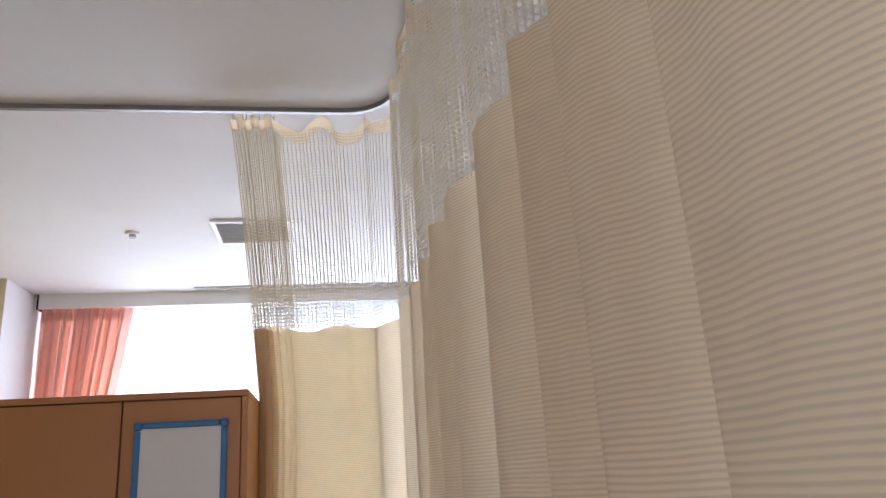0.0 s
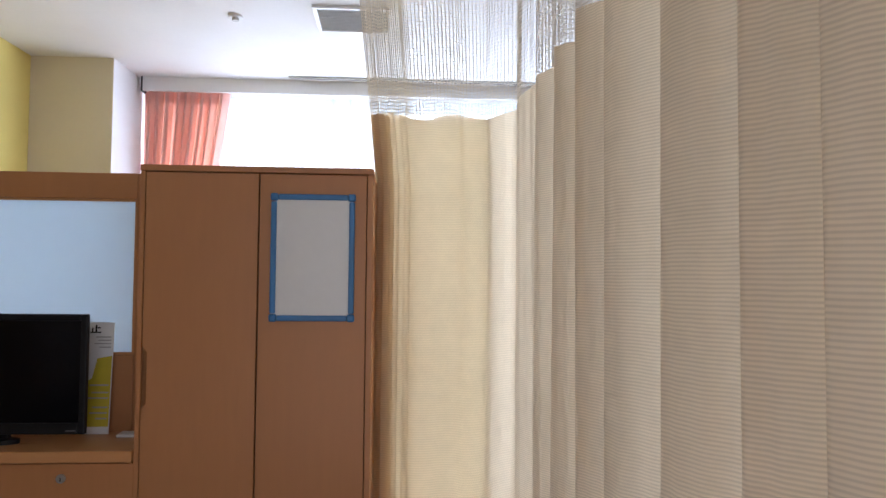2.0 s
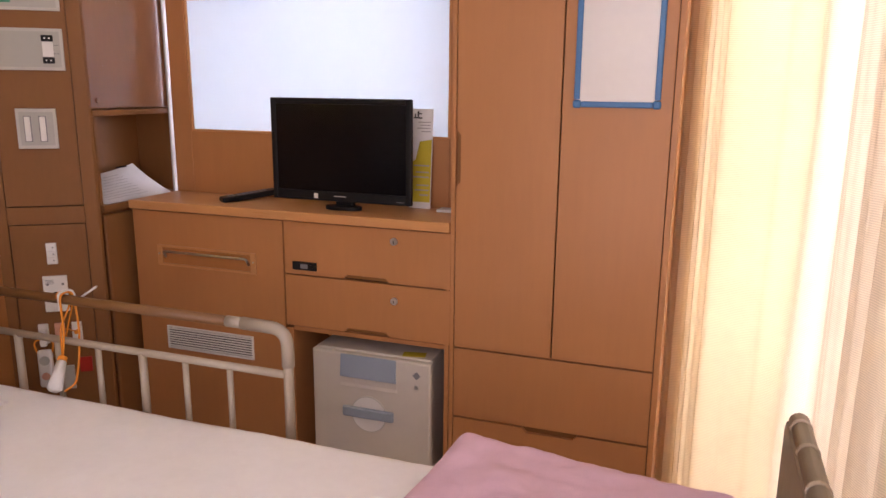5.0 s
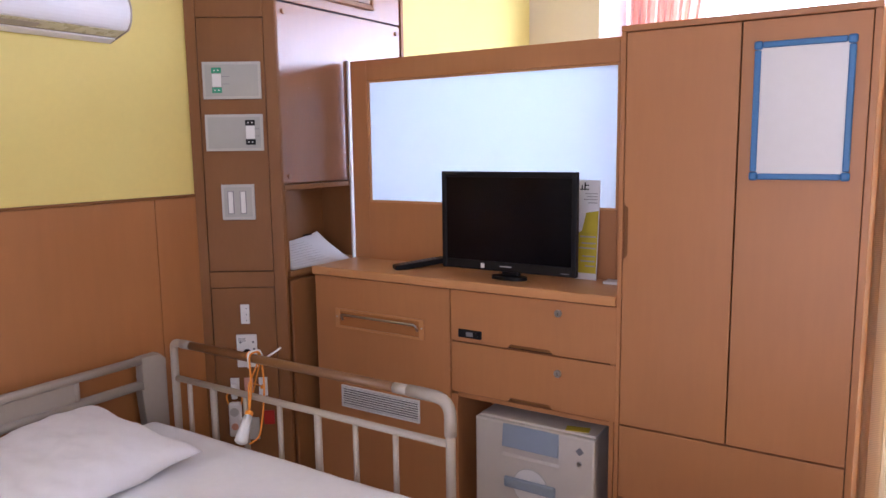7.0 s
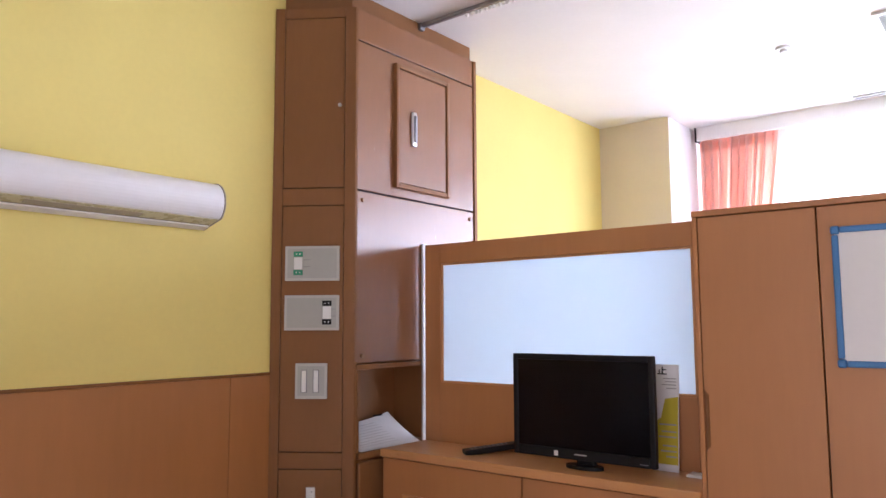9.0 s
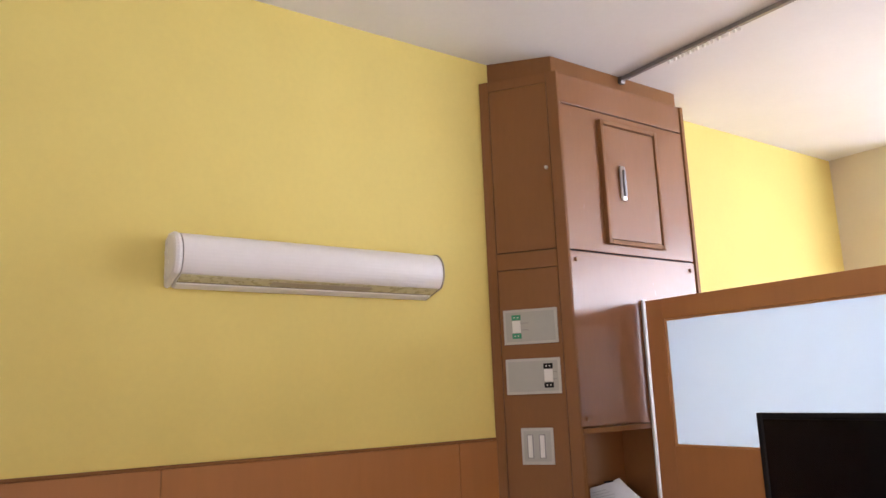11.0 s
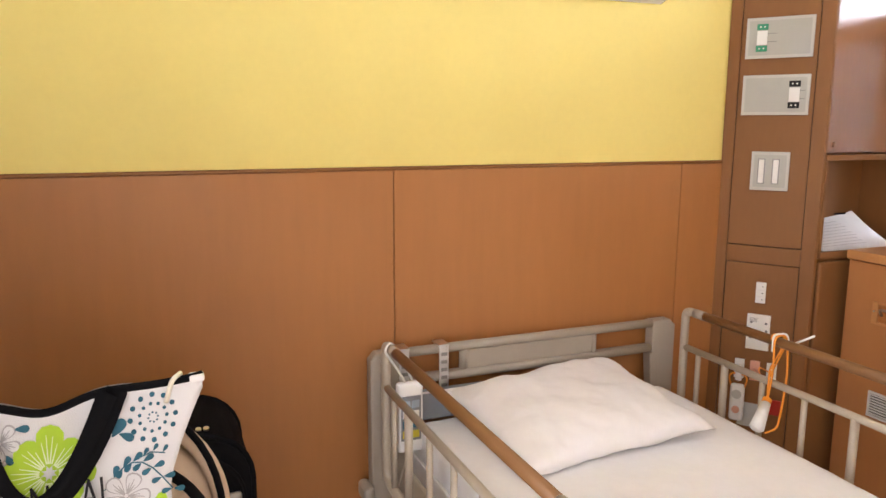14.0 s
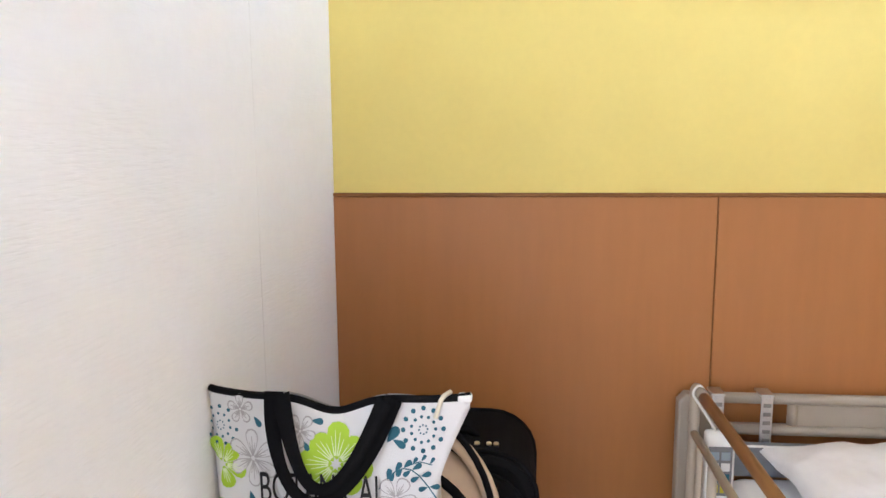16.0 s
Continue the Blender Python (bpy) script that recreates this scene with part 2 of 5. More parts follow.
def grid_mesh(nu, nv, f, bm=None, close_u=False):
    """A sheet of nu x nv points f(u, v), with u and v from 0 to 1."""
    own = bm if bm is not None else bmesh.new()
    vs = [[own.verts.new(f(i / (nu - 1), j / (nv - 1))) for j in range(nv)] for i in range(nu)]
    for i in range(nu - 1):
        for j in range(nv - 1):
            own.faces.new((vs[i][j], vs[i + 1][j], vs[i + 1][j + 1], vs[i][j + 1]))
    return own


def disc(centre, axis, r, depth, sides=20, bevel=0.0):
    bm = bmesh.new()
    m = Matrix.Translation(centre) @ Vector(axis).to_track_quat("Z", "Y").to_matrix().to_4x4()
    bmesh.ops.create_cone(bm, cap_ends=True, segments=sides, radius1=r, radius2=r, depth=depth, matrix=m)
    return bm


def lettering(name, text, size, m, mat, parent, depth=0.0006):
    """Text in the built-in font, as a mesh."""
    curve = bpy.data.curves.new(name, "FONT")
    curve.body, curve.size, curve.extrude, curve.align_x = text, size, depth, "CENTER"
    source = new(name, curve)
    bpy.context.view_layer.update()
    data = bpy.data.meshes.new_from_object(source.evaluated_get(bpy.context.evaluated_depsgraph_get()))
    bpy.data.objects.remove(source)
    data.transform(m)
    data.materials.clear()
    data.materials.append(M[mat])
    ob = new(name, data)
    ob.parent = parent
    if parent.type == "EMPTY":
        ob.matrix_parent_inverse = Matrix.Translation(-parent.location)
    return ob


# ---- setting ----
H = 2.62        # ceiling height
SOUTH = -2.068  # face of the white wall
NORTH = 3.25    # face of the window wall
EAST = 5.2

structure("floor", box(-0.2, EAST + 0.2, SOUTH - 0.2, NORTH + 0.2, -0.1, 0), "floor", "pale brown vinyl floor")
structure("ceiling", box(-0.2, EAST + 0.2, SOUTH - 0.2, NORTH + 0.2, H, H + 0.12), "ceiling", "plain off-white ceiling board")
west = structure("wall_west", box(-0.15, 0.0, SOUTH - 0.15, NORTH + 0.15, 0, H), "yellow", "pale yellow papered wall behind the bed head")
# south wall; its doorway is added out of view to let the fill in
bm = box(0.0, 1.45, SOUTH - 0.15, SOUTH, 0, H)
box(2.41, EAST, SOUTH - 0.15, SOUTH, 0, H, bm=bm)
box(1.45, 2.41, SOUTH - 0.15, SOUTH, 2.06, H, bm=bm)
south = structure("wall_south", bm, "white_wall", "white papered wall with fine texture and an added unseen doorway for fill light")
part("wallpaper_seam", box(0.5575, 0.5600, SOUTH + 0.0001, SOUTH + 0.0005, 0.0, H), "white_wall", south)
# east wall, out of view, with a wide opening added for the fill lamp
bm = box(EAST, EAST + 0.15, SOUTH - 0.15, -1.90, 0, H)
box(EAST, EAST + 0.15, 0.40, NORTH + 0.15, 0, H, bm=bm)
box(EAST, EAST + 0.15, -1.90, 0.40, 2.4, H, bm=bm)
structure("wall_east", bm, "white_wall", "white papered wall with an added unseen opening for fill light")
# north wall with the long window opening
WX0, WX1, WZ0, WZ1 = 0.68, 4.95, 0.95, 2.46
bm = box(0.0, WX0, NORTH, NORTH + 0.15, 0, H)
box(WX1, EAST, NORTH, NORTH + 0.15, 0, H, bm=bm)
box(WX0, WX1, NORTH, NORTH + 0.15, 0, WZ0, bm=bm)
box(WX0, WX1, NORTH, NORTH + 0.15, WZ1, H, bm=bm)
structure("wall_north", bm, "white_wall", "white wall with a long window")
bm = slab([(0.0, 2.565), (0.45, 2.565), (0.45, NORTH), (0.0, NORTH)], "z", 0, H)
pillar = structure("wall_pillar", bm, "white_wall", "white papered pillar in the room corner")
part("pillar_face", box(0.001, 0.449, 2.561, 2.565, 0, H), "beige_wall", pillar, "beige papered face of the pillar")
# window: aluminium frame with upright mullions
window = thing("window_1", (2.95, NORTH + 0.08, WZ0), "long aluminium window behind white lace", "window", kind="structure")
part("window_frame", box(WX0, WX1, NORTH + 0.05, NORTH + 0.10, WZ0, WZ0 + 0.05), "alu", window)
part("window_frame", box(WX0, WX1, NORTH + 0.05, NORTH + 0.10, WZ1 - 0.05, WZ1), "alu", window)
for x in (WX0, 1.70, 2.80, 3.90, WX1 - 0.05):
    part("mullion", box(x, x + 0.05, NORTH + 0.05, NORTH + 0.10, WZ0 + 0.05, WZ1 - 0.05), "alu", window)
# pelmet
pelmet = structure("trim_pelmet", box(0.485, EAST, 2.93, 2.95, 2.535, H), "white_plastic", "pale grey curtain pelmet under the ceiling")
part("pelmet_end", box(0.476, 0.485, 2.925, 3.0, 2.53, H), "black", pelmet, "dark end cap")

# dado: three laminate panels with a thin dark cap
dado = thing("dado", (0.004, -1.0, 0), "reddish-brown laminate wall panelling with thin joints", "wall panel", kind="structure")
for y0, y1 in ((SOUTH, -1.1135), (-1.1105, -0.1615), (-0.1585, 0.0)):
    part("panel", box(0.0005, 0.008, y0, y1, 0.06, 1.222, 0.0008, 1), "dado", dado)
part("joint_backing", box(0.0002, 0.004, SOUTH, 0.0, 0.06, 1.222), "wood_dark", dado)
part("cap_strip", box(0.0005, 0.012, SOUTH, 0.0, 1.2225, 1.232, 0.002, 1), "wood_dark", dado)
part("skirting", box(0.0005, 0.012, SOUTH, 0.0, 0.0, 0.058), "wood_dark", dado)


# ---- service column ----
column = thing("service_column", (0.1, 0.4, 0), "brown laminate corner service column with panels and an open niche", "service column", kind="structure")
TAN = 0.699
ARX, ARY = 0.243, 0.170   # the arris between the slanted and the side face
YE = 0.885


def on_face(x, out=0.0):
    """A plan point on the slanted face, at that x, out metres proud of it."""
    n = Vector((TAN, -1)).normalized()
    return (x + n.x * out, TAN * x + n.y * out)


def face_panel(x0, x1, z0, z1, out0, out1, bevel=0.0012):
    a, b, c, d = on_face(x0, out0), on_face(x1, out0), on_face(x1, out1), on_face(x0, out1)
    return slab([a, b, c, d], "z", z0, z1, bevel)


# the carcass, open where the niche is
bm = slab([on_face(0.0, -0.02), on_face(ARX - 0.012, -0.02), (ARX - 0.02, 0.19), (ARX - 0.02, YE), (0.002, YE)], "z", 1.257, 2.525)
slab([on_face(0.0, -0.02), on_face(ARX - 0.012, -0.02), (ARX - 0.02, 0.19), (ARX - 0.02, YE), (0.002, YE)], "z", 0.0, 0.935, bm=bm)
slab([on_face(0.0, -0.02), on_face(ARX - 0.012, -0.02), (ARX - 0.02, 0.19), (0.002, 0.19)], "z", 0.935, 1.257, bm=bm)
box(0.002, 0.03, 0.19, YE, 0.935, 1.257, bm=bm)
box(0.002, ARX - 0.02, 0.60, YE, 0.935, 1.257, bm=bm)
part("carcass", bm, "wood_dark", column)
bm = slab([(0.002, 0.045), (0.185, 0.205), (0.185, 0.93), (0.002, 0.93)], "z", 2.525, H)
part("crown", bm, "wood_dark", column)
# near-black backing puts the shade into the gaps between panels
part("groove_backing", face_panel(0.004, ARX - 0.01, 0.05, 2.52, -0.019, -0.008), "gap_shade", column)
# stiles beside the slanted face
part("stile", face_panel(0.003, 0.031, 0.0, 2.53, -0.008, 0.004), "wood_dark", column)
part("stile", slab([on_face(0.212, 0.004), on_face(ARX, 0.004), (ARX + 0.004, ARY + 0.006), (ARX - 0.03, ARY + 0.006), on_face(0.212, -0.008)], "z", 0.0, 2.53, 0.0015), "wood_dark", column)
part("cap_rail", face_panel(0.0318, 0.2112, 2.492, 2.528, -0.008, 0.003), "wood_dark", column)
part("door", face_panel(0.0332, 0.2098, 1.8735, 2.490, -0.008, 0.002), "wood_dark", column)
part("cross_rail", face_panel(0.0318, 0.2112, 1.810, 1.870, -0.008, 0.003), "wood_dark", column)
part("panel", face_panel(0.0330, 0.2100, 0.9650, 1.8075, -0.008, 0.002), "wood_dark", column)
part("cross_rail", face_panel(0.0318, 0.2112, 0.908, 0.962, -0.008, 0.003), "wood_dark", column)
part("door", face_panel(0.0335, 0.2098, 0.06, 0.9055, -0.008, 0.002), "wood_dark", column)
p = on_face(0.197, 0.006)
part("door_lock", disc((*p, 2.168), (TAN, -1, 0), 0.006, 0.012, 12), "steel", column)
# side face towards the bed
part("groove_backing", box(ARX - 0.019, ARX - 0.012, 0.19, YE - 0.01, 1.262, 2.52), "gap_shade", column)
part("top_panel", box(ARX - 0.012, ARX, 0.179, YE - 0.015, 2.414, 2.527, 0.0015), "wood_gloss", column)
part("door", box(ARX - 0.012, ARX, 0.179, YE - 0.015, 1.868, 2.408, 0.0015), "wood_gloss", column)
part("end_stile", box(ARX - 0.02, ARX + 0.006, YE - 0.014, YE + 0.004, 1.257, 2.527, 0.0015), "wood_dark", column)
low = part("access_panel", box(ARX - 0.012, ARX, 0.179, YE - 0.015, 1.262, 1.862, 0.0015), "wood_gloss", column)
for y, z in ((0.206, 1.832), (0.84, 1.832), (0.206, 1.286)):
    part("screw_cap", disc((ARX + 0.003, y, z), (1, 0, 0), 0.008, 0.007, 14), "wood_dark", low)
hatch = part("hatch", box(ARX - 0.002, ARX + 0.012, 0.385, 0.668, 1.920, 2.357, 0.002), "wood_gloss", column)
for y0, y1, z0, z1 in ((0.366, 0.383, 1.900, 2.377), (0.670, 0.687, 1.900, 2.377), (0.3832, 0.6698, 1.900, 1.917), (0.3832, 0.6698, 2.360, 2.377)):
    part("hatch_frame", box(ARX - 0.002, ARX + 0.018, y0, y1, z0, z1, 0.003), "wood_dark", hatch)
bm = box(ARX + 0.011, ARX + 0.022, 0.452, 0.480, 2.070, 2.205, 0.010, 3)
pull = part("pull_handle", bm, "steel", hatch, "chrome pull handle", True)
part("grip", box(ARX + 0.0215, ARX + 0.030, 0.459, 0.473, 2.085, 2.19, 0.004, 2), "alu", pull)
# niche
part("niche_lip", box(ARX - 0.02, ARX + 0.004, 0.179, 0.62, 1.238, 1.256, 0.0015), "wood_dark", column)
part("niche_shelf", box(0.031, ARX + 0.004, 0.191, 0.599, 0.936, 0.957, 0.0015), "wood_dark", column)
part("niche_back", box(0.031, 0.036, 0.191, 0.599, 0.958, 1.238), "wood_dark", column)
part("niche_side", box(ARX - 0.03, ARX + 0.004, 0.179, 0.1905, 0.958, 1.237, 0.001), "wood_dark", column)
part("lower_panel", box(ARX - 0.019, ARX - 0.002, 0.198, 0.60, 0.02, 0.925, 0.012, 3), "wood_dark", column, smooth=False)
# pale colour stands in for light reflected in the gap by the partition
part("gap_light_strip", box(0.2475, 0.2545, 0.520, 0.545, 0.96, 1.70, 0.003), "grey_plate", column, "pale strip for the light caught in the gap beside the partition")


# ---- curtain rails ----
RAIL_X, RAIL_Y, RAIL_R = 2.39, 0.590, 0.165


def rail_line(x0, y1, n=10):
    """The plan of the rail from x0 on the north side to y1 on the east side."""
    pts = [(x0, RAIL_Y)]
    for k in range(n + 1):
        a = math.pi / 2 * (1 - k / n)
        pts.append((RAIL_X - RAIL_R + RAIL_R * math.cos(a), RAIL_Y - RAIL_R + RAIL_R * math.sin(a)))
    return pts + [(RAIL_X, y1)]


rail = thing("curtain_rail", (1.2, RAIL_Y, H), "aluminium bed curtain rail fixed to the ceiling", "curtain rail")
plan = rail_line(0.18, SOUTH + 0.01)
bm = bmesh.new()
for off, z0, z1 in ((0.0, H - 0.019, H - 0.003),):
    prof = [(-0.008, z0), (0.008, z0), (0.008, z1), (-0.008, z1)]
    rings = []
    for i, p in enumerate(plan):
        a, b = Vector(plan[max(i - 1, 0)]), Vector(plan[min(i + 1, len(plan) - 1)])
        d = (b - a).normalized()
        nrm = Vector((-d.y, d.x))
        rings.append([bm.verts.new((p[0] + nrm.x * o, p[1] + nrm.y * o, z)) for o, z in prof])
    for a, b in zip(rings, rings[1:]):
        for k in range(4):
            bm.faces.new((a[k], b[k], b[(k + 1) % 4], a[(k + 1) % 4]))
    bm.faces.new(rings[0]), bm.faces.new(rings[-1][::-1])
    bmesh.ops.recalc_face_normals(bm, faces=bm.faces)
part("track", bm, "alu", rail)
part("end_stop", box(0.176, 0.20, RAIL_Y - 0.014, RAIL_Y + 0.014, H - 0.03, H - 0.001, 0.003), "alu", rail)
for i in range(15):
    x = 0.42 + i * 0.021 + (0.006 if i % 3 else 0)
    part("runner", box(x, x + 0.012, RAIL_Y - 0.006, RAIL_Y + 0.006, H - 0.038, H - 0.022, 0.003, 1), "white_plastic", rail)


# ---- bed curtain ----
S0 = 1.865
ARC0 = RAIL_X - RAIL_R - S0          # straight north stretch
ARC1 = ARC0 + RAIL_R * math.pi / 2   # end of the bend
S_END = ARC1 + (RAIL_Y - RAIL_R) + 1.40
Z_NET, Z_TOP, Z_HEM = 1.892, 2.588, 0.10


# folds along the long stretch: how far south along the room each crest hangs
CRESTS = (0.312, 0.11, -0.09, -0.29, -0.462, -0.715, -0.925, -1.060, -1.235, -1.55, -1.75, -1.95)
FOLD_DEPTH = (0.066, 0.085, 0.092, 0.080, 0.110, 0.098, 0.095, 0.092, 0.085, 0.080, 0.080)
CREST_S = [ARC1 + RAIL_Y - RAIL_R - y for y in CRESTS]
CYCLES = round(0.13 / 0.043 + (ARC1 - 0.13) / 0.145)
STEP = (CREST_S[0] - 0.13) / (CYCLES - 0.13 / 0.043)


def fold_shape():
    """How far the cloth stands out from the crests, along the rail: a slow turn away from each crest, a quick return."""
    at = np.arange(CREST_S[0], CREST_S[-1], 0.002)
    out = np.zeros(len(at))
    for a, b, depth in zip(CREST_S, CREST_S[1:], FOLD_DEPTH):
        f = (at - a) / (b - a)
        here = (f >= 0) & (f < 1)
        away = depth * (0.25 * np.clip(f / 0.74, 0, 1) + 0.75 * (1 - np.cos(np.clip(f / 0.74, 0, 1) * math.pi / 2)))
        back = depth * (0.5 + 0.5 * np.cos(np.clip((f - 0.74) / 0.26, 0, 1) * math.pi))
        out[here] = np.where(f < 0.74, away, back)[here]
    kernel = np.exp(-0.5 * (np.arange(-12, 13) / 3.0) ** 2)
    return at, np.convolve(np.pad(out, 12, mode="edge"), kernel / kernel.sum(), "valid")


FOLD_AT, FOLD_OUT = fold_shape()


def fold_phase(s):
    """Phase and depth of the folds along the rail."""
    if s < 0.13:
        return 2 * math.pi * s / 0.043, 0.016
    if s < CREST_S[0]:
        return 2 * math.pi * (0.13 / 0.043 + (s - 0.13) / STEP), 0.021 + 0.012 * (s - 0.13)
    return 2 * math.pi * (CYCLES + float(np.interp(s, CREST_S, range(len(CREST_S))))), 0.0


def curtain_point(s, z, calm=1.0):
    """A point of the bed curtain, s metres along the rail and z metres up."""
    low = min(1.0, max(0.0, (2.58 - z) / 0.9))
    shift = 0.104 * low ** 0.8 * max(0.0, 1 - s / 0.5)      # pushed aside by the wardrobe
    q = s + shift
    ph, depth = fold_phase(s)
    long_way = max(0.0, min(1.0, (s - ARC1 + 0.10) / 0.20))
    depth *= 0.65 - 0.20 * low + 0.10 * math.sin(1.7 * z + 9 * s)
    wob = 0.25 * math.sin(2.3 * z + 3.1 * s) * low * (1 - long_way)
    n_off = (1 - long_way) * depth * (math.sin(ph + wob) + 0.12 * math.sin(2 * ph + 0.7) + 0.18 * math.sin(0.5 * ph + 2.1))
    t_off = -(1 - long_way) * depth * 0.55 * math.sin(2 * ph + wob)
    if long_way > 0:
        drift = s + 0.006 * math.sin(1.3 * z + 2.0 * s)
        deep = float(np.interp(drift, FOLD_AT, FOLD_OUT)) * (0.88 + 0.12 * low)
        small = 0.0022 * math.sin(2.7 * ph + 1.2 * z) + 0.0014 * math.sin(5.3 * ph + 2.1 * z + 1.0)
        n_off += long_way * (deep - 0.036 + small)
    q = q + calm * t_off
    if q < ARC0:
        p, nrm = Vector((S0 + q, RAIL_Y)), Vector((0, 1))
    elif q < ARC1:
        a = math.pi / 2 - (q - ARC0) / RAIL_R
        nrm = Vector((math.cos(a), math.sin(a)))
        p = Vector((RAIL_X - RAIL_R, RAIL_Y - RAIL_R)) + RAIL_R * nrm
    else:
        p, nrm = Vector((RAIL_X, RAIL_Y - RAIL_R - (q - ARC1))), Vector((1, 0))
    p = p + nrm * n_off * calm
    return (p.x, p.y, z)


bed_curtain = thing("bed_curtain", (RAIL_X, 0.0, Z_HEM), "cream striped bed curtain with a net top, drawn round the bed", "curtain")
NS = 900
part("cloth", grid_mesh(NS, 44, lambda u, v: curtain_point(u * S_END, Z_HEM + (Z_NET + 0.008 * math.sin(u * 60) - Z_HEM) * v)), "curtain", bed_curtain, "cream cloth with fine woven stripes", True)
for k in (1, 2, 3):
    part("leading_edge", grid_mesh(40, 30, lambda u, v: tuple(Vector(curtain_point(u * (0.085 - 0.016 * k), Z_HEM + 0.01 + (Z_NET - Z_HEM - 0.012) * v)) + Vector((0.002 * k, -0.011 * k - 0.004 * math.sin(u * 9 + k), 0)))), "curtain", bed_curtain, "several gathered layers at the leading edge", True)

# added layer behind the short stretch, dims the light that comes through
part("overlap", grid_mesh(160, 30, lambda u, v: tuple(Vector(curtain_point(0.012 + u * (0.435 + 0.02 * math.sin(2.3 * v)), Z_HEM + 0.01 + (Z_NET - Z_HEM - 0.016) * v)) + Vector((0.004, 0.022 + 0.006 * math.sin(u * 14 + v), 0)))), "lining", bed_curtain, "second layer added behind the edge to dim the light through the cloth", True)


def header_z(s):
    """The top edge hangs between the hooks."""
    if s < 0.14:
        return Z_TOP - 0.004 * (1 + math.sin(s * 150))
    return Z_TOP - 0.048 * abs(math.sin((s - 0.14) * math.pi / 0.145))


part("header_band", grid_mesh(NS, 4, lambda u, v: curtain_point(u * S_END, header_z(u * S_END) - 0.045 * (1 - v))), "curtain", bed_curtain, "cream heading tape", True)

# the net: real threads, three sides each
DS, DZ = 0.0118, 0.0105
rows_n = int((Z_TOP - 0.04 - Z_NET) / DZ) + 1
fine = np.linspace(0, S_END, 4000)
along = np.array([curtain_point(s, 2.2) for s in fine])
length = np.concatenate([[0], np.cumsum(np.linalg.norm(np.diff(along, axis=0), axis=1))])
thread_s = np.interp(np.arange(0, length[-1], DS), length, fine)
gridp = np.array([[curtain_point(s, Z_NET + j * DZ) for j in range(rows_n)] for s in thread_s])


def threads(lines, r):
    """Three-sided threads along rows of points, as vertices and faces."""
    n, k = lines.shape[:2]
    d = np.gradient(lines, axis=1)
    d /= np.linalg.norm(d, axis=2, keepdims=True) + 1e-9
    ref = np.where(np.abs(d[..., 2:3]) > 0.7, np.array([1.0, 0.3, 0]), np.array([0, 0, 1.0]))
    a = np.cross(d, ref)
    a /= np.linalg.norm(a, axis=2, keepdims=True) + 1e-9
    b = np.cross(d, a)
    ring = np.stack([lines + r * (math.cos(t) * a + math.sin(t) * b) for t in (0.0, 2.094, 4.189)], 2)
    idx = np.arange(n * k * 3).reshape(n, k, 3)
    faces = []
    for s in range(3):
        q = np.stack([idx[:, :-1, s], idx[:, :-1, (s + 1) % 3], idx[:, 1:, (s + 1) % 3], idx[:, 1:, s]], -1)
        faces.append(q.reshape(-1, 4))
    return ring.reshape(-1, 3), np.concatenate(faces)


# the gathered short stretch is denser than the long one
cut = int(np.searchsorted(thread_s, ARC0))
gathered = int(np.searchsorted(thread_s, 0.15))
verts, faces, count = [], [], 0
for block, thick in ((gridp[:cut + 1], 0.0017), (gridp[cut:], 0.0011), (gridp[:gathered] + np.array([0.006, 0.018, 0.004]), 0.0017)):
    for lines, r in ((block, thick), (np.swapaxes(block, 0, 1)[1:], thick * 0.9)):
        v, f = threads(lines, r)
        verts.append(v)
        faces.append(f + count)
        count += len(v)
net_data = bpy.data.meshes.new("net")
net_data.from_pydata(np.concatenate(verts).tolist(), [], np.concatenate(faces).tolist())
net_data.materials.append(M["net"])
net = new("net", net_data)
net.parent, net.matrix_parent_inverse = bed_curtain, Matrix.Translation(-bed_curtain.location)
tagged(net, "open cream net above the cloth", kind="stuff")
hook_s = [0.01 + 0.021 * i for i in range(6)] + [0.14 + 0.145 * i for i in range(4)] + [ARC1 + 0.09 + 0.155 * i for i in range(12)]
for s in hook_s:
    x, y, _ = curtain_point(s, Z_TOP, 0.25)
    ring = [(x, y + 0.004 * math.sin(a), H - 0.026 - 0.010 + 0.010 * math.cos(a)) for a in np.linspace(0, 5.2, 9)]
    part("hook", tube(ring + [(x, y, Z_TOP - 0.018)], 0.0014, 6), "steel", bed_curtain)


# ---- window curtains ----
def hanging(name, x0, x1, y, z0, z1, waves, depth, mat, label, lean=0.0):
    ob = thing(name, ((x0 + x1) / 2, y, z0), label, "curtain")

    def f(u, v):
        x = x0 + (x1 - x0) * u * (1 - lean * min(1.0, 2 * (1 - v)) ** 1.1)
        ph = u * waves * 2 * math.pi + 0.9 * math.sin(u * 11)
        return (x + 0.3 * depth * math.sin(2 * ph), y + depth * (0.75 + 0.25 * math.sin(v * 3 + u * 20)) * (math.sin(ph) + 0.3 * math.sin(2.3 * ph + v)), z0 + (z1 - z0) * v)

    part("cloth", grid_mesh(int(waves * 16), 20, f), mat, ob, smooth=True)
    part("heading", grid_mesh(int(waves * 16), 3, lambda u, v: tuple(Vector(f(u, 1 - 0.03 * v)) + Vector((0, -0.004, 0)))), mat, ob, smooth=True)
    return ob


hanging("window_curtain", 0.47, 0.985, 3.02, 0.12, 2.552, 9.5, 0.050, "pink_curtain", "salmon pink gathered curtain beside the window", 0.35)
hanging("lace_curtain", 0.86, 5.0, 3.12, 0.02, 2.552, 36, 0.022, "lace", "sheer white lace curtain across the window")


